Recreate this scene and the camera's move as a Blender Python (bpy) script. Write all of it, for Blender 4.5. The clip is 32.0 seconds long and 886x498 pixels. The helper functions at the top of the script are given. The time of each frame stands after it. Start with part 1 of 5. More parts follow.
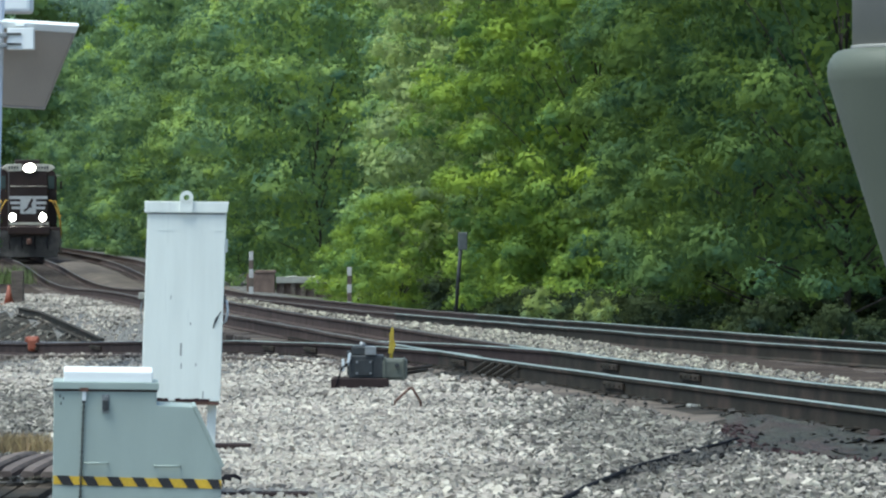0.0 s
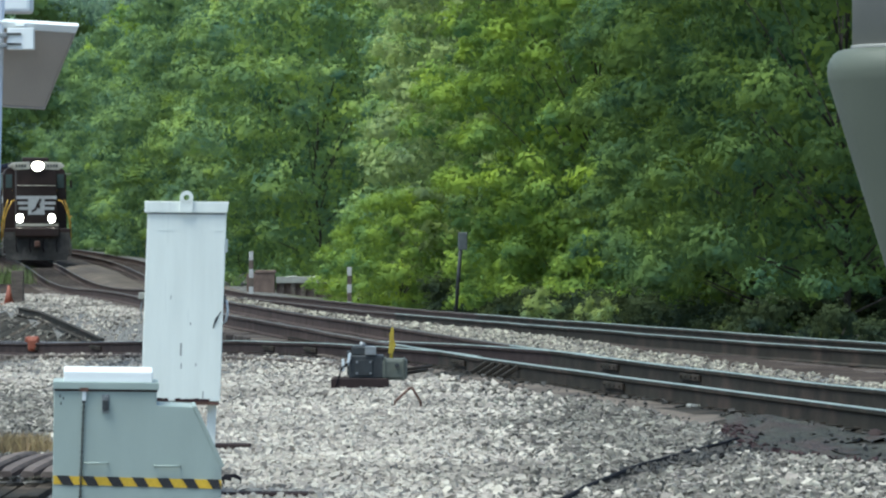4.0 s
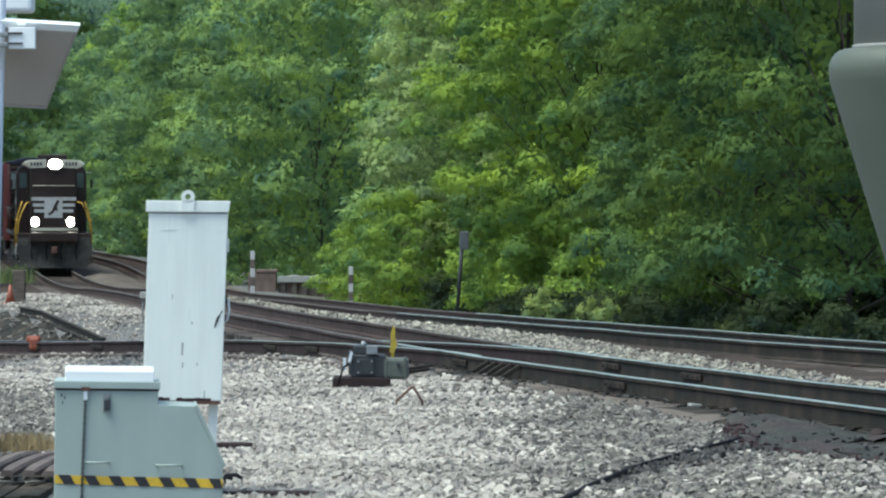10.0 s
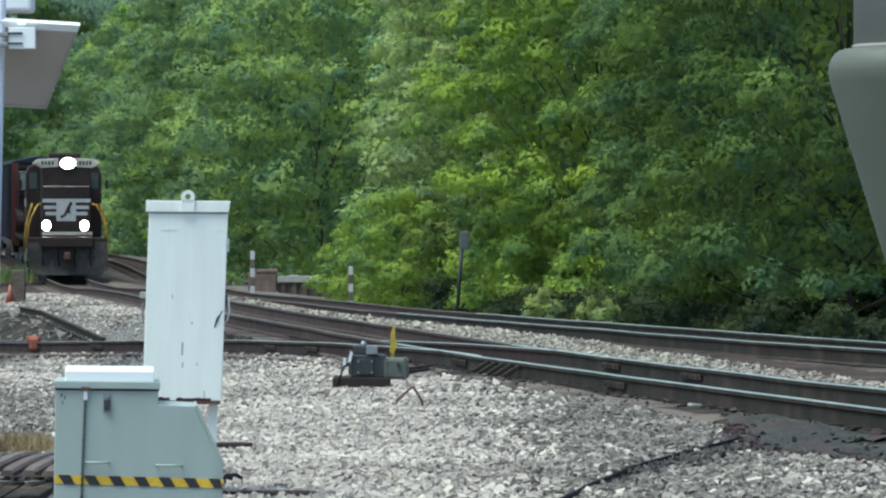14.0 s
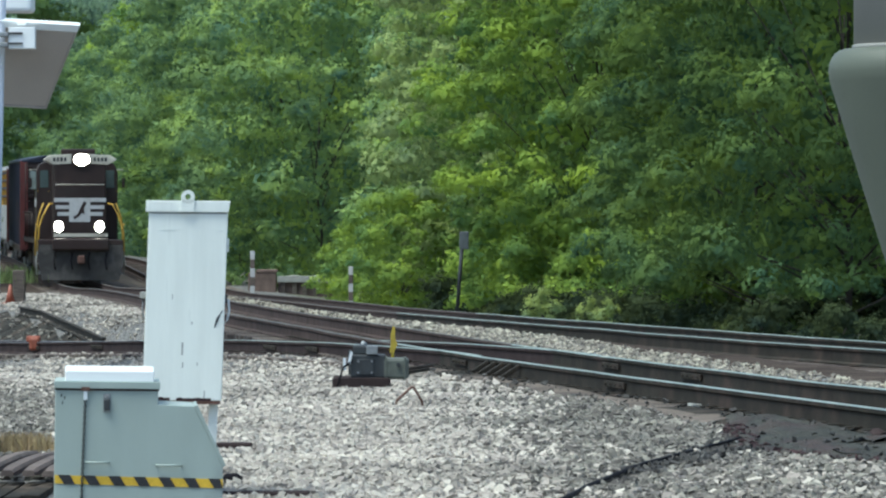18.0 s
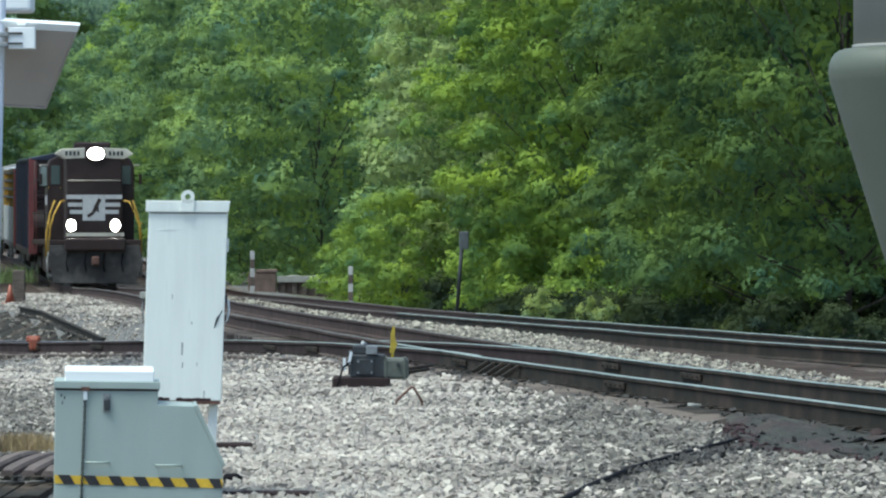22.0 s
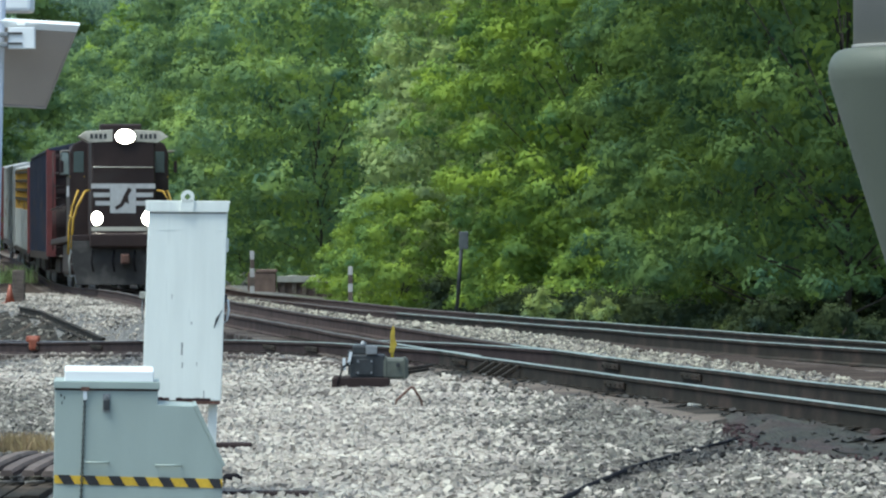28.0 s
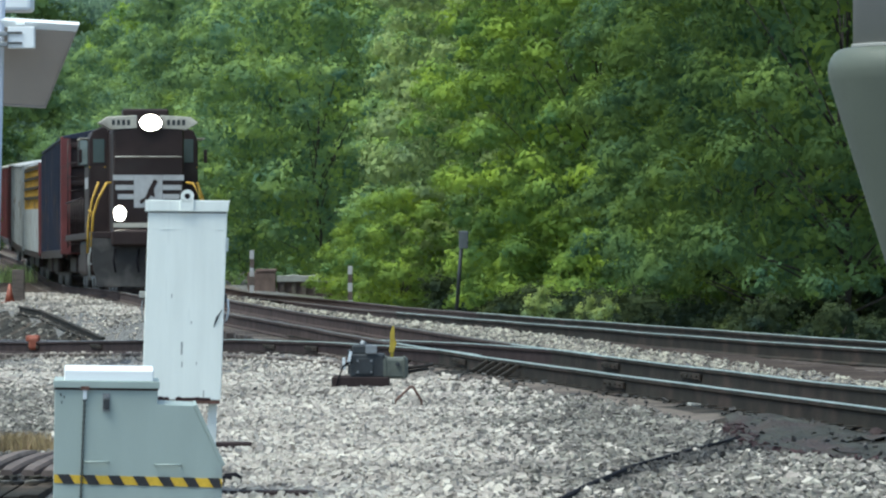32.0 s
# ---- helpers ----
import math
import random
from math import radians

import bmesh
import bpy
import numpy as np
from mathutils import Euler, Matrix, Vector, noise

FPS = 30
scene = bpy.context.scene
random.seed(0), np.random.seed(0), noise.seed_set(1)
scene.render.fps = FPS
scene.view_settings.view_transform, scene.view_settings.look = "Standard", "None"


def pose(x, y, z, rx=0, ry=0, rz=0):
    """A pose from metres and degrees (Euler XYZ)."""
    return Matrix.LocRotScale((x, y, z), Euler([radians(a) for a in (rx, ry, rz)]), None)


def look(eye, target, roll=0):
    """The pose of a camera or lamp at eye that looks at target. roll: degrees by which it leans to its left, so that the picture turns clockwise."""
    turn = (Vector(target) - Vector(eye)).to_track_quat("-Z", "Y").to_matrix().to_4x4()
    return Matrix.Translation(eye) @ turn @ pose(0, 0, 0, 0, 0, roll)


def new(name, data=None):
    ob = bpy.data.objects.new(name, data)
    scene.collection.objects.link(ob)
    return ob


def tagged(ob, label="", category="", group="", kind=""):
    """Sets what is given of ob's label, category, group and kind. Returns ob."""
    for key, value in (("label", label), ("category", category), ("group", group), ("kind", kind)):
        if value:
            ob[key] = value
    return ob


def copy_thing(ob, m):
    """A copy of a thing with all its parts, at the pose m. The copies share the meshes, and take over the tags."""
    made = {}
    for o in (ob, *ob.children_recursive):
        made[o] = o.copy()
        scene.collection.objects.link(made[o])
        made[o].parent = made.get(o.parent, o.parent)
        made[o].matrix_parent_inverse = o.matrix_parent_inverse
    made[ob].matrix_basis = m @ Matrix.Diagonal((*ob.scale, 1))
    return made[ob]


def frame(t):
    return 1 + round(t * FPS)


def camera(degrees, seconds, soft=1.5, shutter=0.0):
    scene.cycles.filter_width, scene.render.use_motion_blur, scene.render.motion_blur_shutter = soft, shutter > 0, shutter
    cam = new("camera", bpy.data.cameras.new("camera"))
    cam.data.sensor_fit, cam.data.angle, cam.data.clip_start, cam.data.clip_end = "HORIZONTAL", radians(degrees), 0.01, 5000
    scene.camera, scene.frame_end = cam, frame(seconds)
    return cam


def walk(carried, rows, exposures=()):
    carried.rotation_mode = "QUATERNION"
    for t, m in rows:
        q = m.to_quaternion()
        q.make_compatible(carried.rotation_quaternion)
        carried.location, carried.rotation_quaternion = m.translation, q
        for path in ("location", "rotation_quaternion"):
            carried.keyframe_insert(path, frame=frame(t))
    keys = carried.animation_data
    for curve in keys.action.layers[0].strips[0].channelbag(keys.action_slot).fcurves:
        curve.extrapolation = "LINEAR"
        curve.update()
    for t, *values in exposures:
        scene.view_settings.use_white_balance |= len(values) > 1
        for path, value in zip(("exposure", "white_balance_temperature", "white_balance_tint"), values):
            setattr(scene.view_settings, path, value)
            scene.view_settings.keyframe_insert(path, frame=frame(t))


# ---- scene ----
# ---- camera ----
EYE = (0.0, 0.0, 1.75)
FOCAL = 8000.0                       # lens, in picture widths of 1568
cam = camera(math.degrees(2 * math.atan(784 / FOCAL)), 32.0, soft=2.25)


def aim(dx, dy):
    """The standing camera, nudged by a touch: dx, dy thousandths of the lens."""
    yaw = math.degrees(math.atan(dx / FOCAL))
    pitch = 90 - math.degrees(math.atan(31 / FOCAL)) + math.degrees(math.atan(dy / FOCAL))
    return pose(*EYE, pitch, 0, yaw)


NUDGES = [(0, -2.5, 1.2), (5.5, -2.5, 1.2), (6, -1.7, 0.2), (7.6, -1.3, 0), (8, 8, 0), (8.5, -2, 5.5), (9, -1, 2.8), (9.5, -0.3, 0),
          (10, 0, 0), (20, -0.2, 0), (29.5, -0.8, 0), (30, 0, -3), (30.5, -0.4, -4.5), (31, 0, 0.8), (31.5, -0.7, 1.2), (32, -1.2, -1)]
walk(cam, [(t, aim(a, b)) for t, a, b in NUDGES], exposures=[(0, 0.48, 5620, -3), (32, 0.48, 5620, -3)])

# ---- light ----
world = bpy.data.worlds.new("world")
scene.world = world
world.use_nodes = True
wn = world.node_tree.nodes
sky = wn.new("ShaderNodeTexSky")
sky.sky_type = "NISHITA"
sky.sun_disc = False
SUN_ELEV, SUN_ROT = radians(66), radians(-122)
sky.sun_elevation, sky.sun_rotation = SUN_ELEV, SUN_ROT
sky.air_density, sky.dust_density = 1.0, 3.0
wn["Background"].inputs["Strength"].default_value = 0.15
veil = wn.new("ShaderNodeHueSaturation")          # thin high cloud takes colour out of the sky
veil.inputs["Saturation"].default_value = 0.9
world.node_tree.links.new(sky.outputs["Color"], veil.inputs["Color"])
world.node_tree.links.new(veil.outputs["Color"], wn["Background"].inputs["Color"])
sun_data = bpy.data.lights.new("sun", "SUN")
sun_data.energy, sun_data.angle, sun_data.color = 2.6, radians(38), (1.0, 0.93, 0.79)
sun = new("sun", sun_data)
sun_dir = Vector((math.sin(SUN_ROT) * math.cos(SUN_ELEV), math.cos(SUN_ROT) * math.cos(SUN_ELEV), math.sin(SUN_ELEV)))
sun.matrix_world = look(sun_dir * 200, (0, 0, 0))


# ---- materials ----
def material(name, base, rough=0.6, metal=0.0, vary=0.25, scale=6.0, fine=60.0, bump=0.15, dirt=None, dirt_amount=0.0,
             dirt_scale=2.0, spread=0.0, translucent=0.0, emit=None, strength=0.0, spec=0.5, stretch=(1, 1, 1), island=False, grain=0.35, lit_hue=0.0):
    """Base colour with large stains, fine grain, a dirt layer, relief, and a spread from piece to piece."""
    m = bpy.data.materials.new(name)
    m.use_nodes = True
    nt = m.node_tree
    n, link = nt.nodes, nt.links.new
    p = n["Principled BSDF"]
    tc = n.new("ShaderNodeTexCoord")
    mp = n.new("ShaderNodeMapping")
    mp.inputs["Scale"].default_value = stretch
    link(tc.outputs["Object"], mp.inputs["Vector"])

    def tex(s, detail):
        t = n.new("ShaderNodeTexNoise")
        t.inputs["Scale"].default_value, t.inputs["Detail"].default_value = s, detail
        link(mp.outputs["Vector"], t.inputs["Vector"])
        return t.outputs["Fac"]

    def mix(fac, a, b, mode="MIX"):
        x = n.new("ShaderNodeMix")
        x.data_type, x.blend_type = "RGBA", mode
        for sock, v in ((x.inputs[0], fac), (x.inputs[6], a), (x.inputs[7], b)):
            if hasattr(v, "is_linked"):
                link(v, sock)
            else:
                sock.default_value = v
        return x.outputs[2]

    def ramp(v, lo, hi):
        r = n.new("ShaderNodeMapRange")
        r.inputs[1].default_value, r.inputs[2].default_value = lo, hi
        link(v, r.inputs[0])
        return r.outputs[0]

    big, small = tex(scale, 4), tex(fine, 3)
    # dark patches bluer like shade, light ones yellower like sunlit leaves
    dark = (base[0] * (1 - vary) * (1 - 0.2 * lit_hue), base[1] * (1 - vary), base[2] * (1 - vary) * (1 + 0.6 * lit_hue), 1)
    light = (min(1, base[0] * (1 + vary) * (1 + 0.12 * lit_hue)), min(1, base[1] * (1 + vary)), min(1, base[2] * (1 + vary) * (1 - 0.5 * lit_hue)), 1)
    col = mix(ramp(big, 0.3, 0.7), dark, light)
    col = mix(grain, col, mix(ramp(small, 0.3, 0.7), (0.55, 0.55, 0.55, 1), (1.0, 1.0, 1.0, 1)), "MULTIPLY")
    if dirt:
        col = mix(ramp(tex(dirt_scale, 6), 0.66 - 0.4 * dirt_amount, 0.86 - 0.4 * dirt_amount), col, (*dirt, 1))
    if spread:
        info = n.new("ShaderNodeNewGeometry" if island else "ShaderNodeObjectInfo")
        rnd = info.outputs["Random Per Island"] if island else info.outputs["Random"]
        hs = n.new("ShaderNodeHueSaturation")
        mr = n.new("ShaderNodeMapRange")
        mr.inputs[3].default_value, mr.inputs[4].default_value = 1 - spread, 1 + spread
        link(rnd, mr.inputs[0])
        link(mr.outputs[0], hs.inputs["Value"])
        mh = n.new("ShaderNodeMapRange")
        mh.inputs[3].default_value, mh.inputs[4].default_value = 0.5 - spread * 0.05, 0.5 + spread * 0.05
        link(rnd, mh.inputs[0])
        link(mh.outputs[0], hs.inputs["Hue"])
        link(col, hs.inputs["Color"])
        col = hs.outputs["Color"]
    link(col, p.inputs["Base Color"])
    p.inputs["Metallic"].default_value = metal
    p.inputs["Specular IOR Level"].default_value = spec
    rr = n.new("ShaderNodeMapRange")
    rr.inputs[3].default_value, rr.inputs[4].default_value = max(0.02, rough - 0.1), min(1, rough + 0.1)
    link(small, rr.inputs[0])
    link(rr.outputs[0], p.inputs["Roughness"])
    if bump:
        b = n.new("ShaderNodeBump")
        b.inputs["Strength"].default_value, b.inputs["Distance"].default_value = bump, 0.02
        link(small, b.inputs["Height"])
        link(b.outputs["Normal"], p.inputs["Normal"])
    if emit:
        p.inputs["Emission Color"].default_value, p.inputs["Emission Strength"].default_value = (*emit, 1), strength
    if translucent:
        tr = n.new("ShaderNodeBsdfTranslucent")
        link(col, tr.inputs["Color"])
        ms = n.new("ShaderNodeMixShader")
        ms.inputs[0].default_value = translucent
        link(p.outputs[0], ms.inputs[1])
        link(tr.outputs[0], ms.inputs[2])
        link(ms.outputs[0], n["Material Output"].inputs["Surface"])
    return m


def ballast_material(name, base, cell):
    """Broken stone: each cell its own grey, dark joints, stains at a larger scale."""
    m = bpy.data.materials.new(name)
    m.use_nodes = True
    nt = m.node_tree
    n, link = nt.nodes, nt.links.new
    p = n["Principled BSDF"]
    tc = n.new("ShaderNodeTexCoord")
    cells = n.new("ShaderNodeTexVoronoi")
    cells.inputs["Scale"].default_value = cell
    edge = n.new("ShaderNodeTexVoronoi")
    edge.feature = "DISTANCE_TO_EDGE"
    edge.inputs["Scale"].default_value = cell
    stain = n.new("ShaderNodeTexNoise")
    stain.inputs["Scale"].default_value, stain.inputs["Detail"].default_value = 0.45, 6
    for t in (cells, edge, stain):
        link(tc.outputs["Object"], t.inputs["Vector"])
    sep = n.new("ShaderNodeSeparateColor")
    link(cells.outputs["Color"], sep.inputs[0])
    tone = n.new("ShaderNodeValToRGB")
    tone.color_ramp.elements[0].color = (*[c * 0.4 for c in base], 1)
    tone.color_ramp.elements[1].color = (*[min(1, c * 1.45) for c in base], 1)
    link(sep.outputs[0], tone.inputs[0])
    r1 = n.new("ShaderNodeMapRange")
    r1.inputs[1].default_value, r1.inputs[2].default_value, r1.inputs[3].default_value = 0.0, 0.12, 0.3
    link(edge.outputs["Distance"], r1.inputs[0])
    mul = n.new("ShaderNodeMix")
    mul.data_type, mul.blend_type = "RGBA", "MULTIPLY"
    mul.inputs[0].default_value = 1.0
    link(tone.outputs[0], mul.inputs[6])
    link(r1.outputs[0], mul.inputs[7])
    r2 = n.new("ShaderNodeMapRange")
    r2.inputs[1].default_value, r2.inputs[2].default_value, r2.inputs[4].default_value = 0.5, 0.75, 0.6
    link(stain.outputs["Fac"], r2.inputs[0])
    mx = n.new("ShaderNodeMix")
    mx.data_type = "RGBA"
    link(r2.outputs[0], mx.inputs[0])
    link(mul.outputs[2], mx.inputs[6])
    mx.inputs[7].default_value = (0.17, 0.15, 0.13, 1)
    link(mx.outputs[2], p.inputs["Base Color"])
    p.inputs["Roughness"].default_value = 0.9
    b = n.new("ShaderNodeBump")
    b.inputs["Strength"].default_value, b.inputs["Distance"].default_value = 1.0, 0.04
    link(edge.outputs["Distance"], b.inputs["Height"])
    link(b.outputs["Normal"], p.inputs["Normal"])
    return m


M_BALLAST = ballast_material("ballast", (0.18, 0.173, 0.162), 17.0)
M_STONE = material("ballast_stone", (0.415, 0.372, 0.32), 0.9, vary=0.25, scale=0.35, fine=30, bump=0.3, dirt=(0.13, 0.115, 0.1), dirt_amount=0.3, dirt_scale=0.28, spread=0.3, island=True)
M_STONEDARK = material("fouled_dark_stone", (0.055, 0.051, 0.047), 0.85, vary=0.3, scale=1.0, fine=30, bump=0.3, spread=0.6, island=True)
M_STONEMID = material("dusty_grey_stone", (0.172, 0.157, 0.134), 0.88, vary=0.3, scale=1.0, fine=30, bump=0.3, spread=0.5, island=True)
M_STONEBUFF = material("ballast_stone_buff", (0.33, 0.298, 0.24), 0.9, vary=0.25, scale=0.5, fine=30, bump=0.3, dirt=(0.12, 0.1, 0.085), dirt_amount=0.35, dirt_scale=0.5, spread=0.45, island=True)
M_RAIL = material("rail_steel_rusty", (0.031, 0.027, 0.021), 0.8, 0.0, spec=0.2, vary=0.3, scale=3, fine=40, dirt=(0.062, 0.044, 0.036), dirt_amount=0.4)
# maroon rust for distant webs, lightened to stand for the haze
M_FARWEB = material("rail_web_rust_and_haze", (0.072, 0.052, 0.047), 0.85, spec=0.15, vary=0.3, scale=3, fine=40)
M_SPUR = material("rail_steel_dark", (0.045, 0.032, 0.031), 0.85, 0.0, spec=0.15, vary=0.3, scale=3, fine=40)
M_SPURHEAD = material("rail_head_worn", (0.22, 0.21, 0.2), 0.45, 0.7, vary=0.3, scale=2, fine=50, bump=0.05)
# the same running head further off, only darker and rougher
M_DULLHEAD = material("rail_head_dull", (0.11, 0.1, 0.09), 0.7, 0.3, vary=0.3, scale=2, fine=50, bump=0.05)
M_STREAK = material("grey_stain", (0.36, 0.365, 0.36), 0.7, vary=0.3, scale=20)
M_RAILHEAD = material("rail_head_polished", (0.58, 0.62, 0.52), 0.48, 1.0, vary=0.15, scale=2, fine=50, bump=0.05)
M_TIE = material("tie_wood", (0.125, 0.10, 0.085), 0.9, vary=0.35, scale=3, fine=30, bump=0.5, spread=0.3, stretch=(1, 6, 6))
M_SLAT = material("weathered_brown_timber", (0.12, 0.092, 0.08), 0.85, vary=0.25, scale=5, fine=40, bump=0.4, spread=0.15)
M_WHITE = material("white_paint", (0.79, 0.82, 0.775), 0.45, vary=0.06, scale=2, fine=40, bump=0.02, dirt=(0.5, 0.52, 0.5), dirt_amount=0.2, stretch=(5, 5, 0.5), grain=0.05)
M_WHITELID = material("white_lid_paint", (0.86, 0.88, 0.88), 0.4, vary=0.03, scale=2, bump=0.01, grain=0.02)
M_GREY = material("grey_box_paint", (0.34, 0.395, 0.365), 0.5, vary=0.06, scale=2.5, fine=50, bump=0.02, dirt=(0.24, 0.27, 0.265), dirt_amount=0.2, grain=0.05, stretch=(2, 2, 0.6))
M_YELLOW = material("yellow_paint", (0.65, 0.42, 0.03), 0.55, vary=0.15, scale=6)
M_TARGET = material("dull_yellow_paint", (0.40, 0.30, 0.03), 0.6, vary=0.2, scale=10)
M_BLACK = material("black_paint", (0.025, 0.023, 0.025), 0.5, vary=0.3, scale=6)
M_RUST = material("rust", (0.11, 0.058, 0.045), 0.9, vary=0.4, scale=10, bump=0.4)
M_RUSTRED = material("maroon_rust_and_shade", (0.04, 0.019, 0.021), 0.9, vary=0.4, scale=14, bump=0.4)
M_DIRT = material("tan_trackside_dirt", (0.14, 0.116, 0.097), 0.95, vary=0.35, scale=1.5, fine=25, bump=0.8, dirt=(0.07, 0.06, 0.055), dirt_amount=0.4, dirt_scale=1.2, spec=0.1)
M_OIL_VOID = material("oily_dirt_and_void_dark", (0.036, 0.034, 0.03), 0.95, vary=0.5, scale=1.5, fine=25, bump=1.0, spec=0.05, dirt=(0.09, 0.072, 0.058), dirt_amount=0.4, dirt_scale=0.9)
M_MUD = material("grey_green_mud", (0.04, 0.039, 0.03), 0.75, vary=0.45, scale=1.6, fine=18, bump=1.0, spec=0.25, dirt=(0.05, 0.034, 0.03), dirt_amount=0.5, dirt_scale=1.1, stretch=(2.5, 0.8, 1))
M_RUSTDIRT = material("rusty_brown_dirt", (0.064, 0.05, 0.042), 0.95, vary=0.4, scale=1.5, fine=25, bump=1.0, spec=0.05)
M_STEEL = material("dull_steel", (0.28, 0.29, 0.3), 0.5, 0.6, vary=0.2, scale=8)
M_STEELSIGN = material("weathered_sign_back", (0.10, 0.115, 0.12), 0.6, 0.1, vary=0.2, scale=8)
M_DARKSTEEL = material("dark_painted_steel", (0.042, 0.046, 0.05), 0.6, 0.2, vary=0.3, scale=8)
M_HOPPER = material("grey_green_sheet", (0.1, 0.112, 0.086), 0.6, vary=0.1, scale=1.2, fine=40, bump=0.04, grain=0.06)
# duct sheet: the light falling on it is put in as a paler grey
M_HOPPERLIT = material("lit_grey_sheet", (0.28, 0.275, 0.255), 0.6, vary=0.06, scale=1.2, fine=40, bump=0.04, grain=0.06)
M_PANELBACK = material("panel_back_sheet", (0.42, 0.37, 0.33), 0.6, vary=0.06, scale=2, grain=0.06)
M_ALU = material("pale_aluminium", (0.75, 0.78, 0.8), 0.4, 0.3, vary=0.06, scale=5, grain=0.06)
M_LOCO = material("loco_black", (0.032, 0.019, 0.017), 0.5, spec=0.35, vary=0.3, scale=1.5, fine=20, dirt=(0.04, 0.031, 0.028), dirt_amount=0.3, dirt_scale=1.0)
M_LOCOROOF = material("loco_dusty_white", (0.56, 0.53, 0.45), 0.7, vary=0.2, scale=4, dirt=(0.2, 0.17, 0.14), dirt_amount=0.3)
M_LOCOWHITE = material("loco_white_paint", (0.52, 0.52, 0.52), 0.6, vary=0.12, scale=4, dirt=(0.25, 0.22, 0.2), dirt_amount=0.2)
# teal base of both glasses paints in the sky they would mirror
M_GLASSDARK = material("cab_glass_sky_tint", (0.07, 0.1, 0.1), 0.08, vary=0.1, scale=2, bump=0.0)
M_DEFLECTOR = material("pale_deflector_glass", (0.24, 0.29, 0.28), 0.15, vary=0.15, scale=3, bump=0.0)
M_LAMP = material("headlight_glow", (1, 1, 1), 0.2, emit=(1.0, 0.86, 0.68), strength=30.0, bump=0)
M_BARK = material("bark", (0.05, 0.042, 0.036), 0.95, vary=0.35, scale=4, fine=25, bump=0.8, stretch=(3, 3, 0.7))


def leaf_material(name, base, through_light=0.42, lit_hue=1.0):
    return material(name, base, 0.75, vary=0.36, scale=0.9, fine=2.5, bump=0.0, spread=0.03, translucent=through_light, grain=0.06, island=True, spec=0.05, lit_hue=lit_hue)


M_LEAF = leaf_material("leaves_bright", (0.255, 0.37, 0.1))
M_LEAF2 = leaf_material("leaves_deep", (0.152, 0.23, 0.084))
M_LEAF3 = leaf_material("leaves_pale", (0.33, 0.415, 0.18), lit_hue=0.4)
# paler, bluer and more see-through: distance haze put into the leaf colour
M_LEAFFAR = leaf_material("leaves_haze_tint", (0.23, 0.325, 0.225), 0.6, lit_hue=0.35)
M_LEAFOLIVE = leaf_material("leaves_olive", (0.19, 0.285, 0.135), 0.42, lit_hue=0.7)
M_LEAFWEED = leaf_material("leaves_weed_green", (0.34, 0.42, 0.17))
# blue raised here as well, for haze further down the line
M_LEAFMID = leaf_material("leaves_mid_green", (0.265, 0.38, 0.165), 0.45)
M_LEAFBUSH = leaf_material("leaves_yellow_green", (0.25, 0.36, 0.1))
# understory leaves, darkened to paint in the shade below the trees
M_LEAFUNDER = leaf_material("leaves_darkened_for_shade", (0.055, 0.075, 0.042))
M_GRASS = material("grass_verge", (0.085, 0.085, 0.055), 0.9, vary=0.4, scale=0.7, fine=12, bump=0.6)
M_DRYGRASS = material("dry_grass", (0.36, 0.27, 0.14), 0.8, vary=0.3, scale=5, spread=0.3, island=True)
M_PALEGRASS = material("pale_grass", (0.17, 0.22, 0.075), 0.8, vary=0.3, scale=5, spread=0.3, island=True, translucent=0.2)
M_ORANGE = material("orange_plastic", (0.27, 0.075, 0.04), 0.5, vary=0.15, scale=8)
M_BRICK = material("red_brick_wall", (0.175, 0.125, 0.105), 0.9, vary=0.3, scale=3, bump=0.4)
M_CONC = material("pale_concrete", (0.36, 0.36, 0.33), 0.85, vary=0.2, scale=2, bump=0.3)
M_BLUE = material("dark_blue_car_paint", (0.018, 0.023, 0.045), 0.5, vary=0.3, scale=1.5, dirt=(0.07, 0.05, 0.045), dirt_amount=0.3, dirt_scale=1.0)
M_MAROON = material("maroon_car_paint", (0.135, 0.034, 0.032), 0.6, vary=0.25, scale=1.5, dirt=(0.06, 0.045, 0.04), dirt_amount=0.3)
M_CARYELLOW = material("faded_yellow_car_paint", (0.42, 0.26, 0.04), 0.6, vary=0.2, scale=1.5, dirt=(0.1, 0.08, 0.06), dirt_amount=0.3)
M_CARGREY = material("pale_grey_car_paint", (0.33, 0.34, 0.33), 0.65, vary=0.2, scale=1.0, dirt=(0.16, 0.13, 0.1), dirt_amount=0.35)
M_LOCOYELLOW = material("yellow_handrail_paint", (0.5, 0.3, 0.03), 0.55, vary=0.2, scale=6)
M_PANELFACE = material("solar_cells", (0.012, 0.016, 0.05), 0.15, vary=0.3, scale=12, bump=0.0)
M_CABLE = material("black_cable_rubber", (0.012, 0.011, 0.014), 0.85, vary=0.2, scale=8, spec=0.1)


# ---- mesh helpers ----
def mesh_of(name, bm, mat):
    me = bpy.data.meshes.new(name)
    bm.to_mesh(me)
    bm.free()
    for m in (mat if isinstance(mat, (list, tuple)) else [mat]):
        me.materials.append(m)
    return me


def part(name, bm, mat, parent=None, label=""):
    ob = new(name, mesh_of(name, bm, mat))
    if parent is not None:
        ob.parent = parent
    return tagged(ob, label)


def thing(name, m, label, category, group="", kind=""):
    ob = new(name)
    ob.empty_display_size = 0.2
    ob.matrix_world = m
    return tagged(ob, label, category, group, kind)


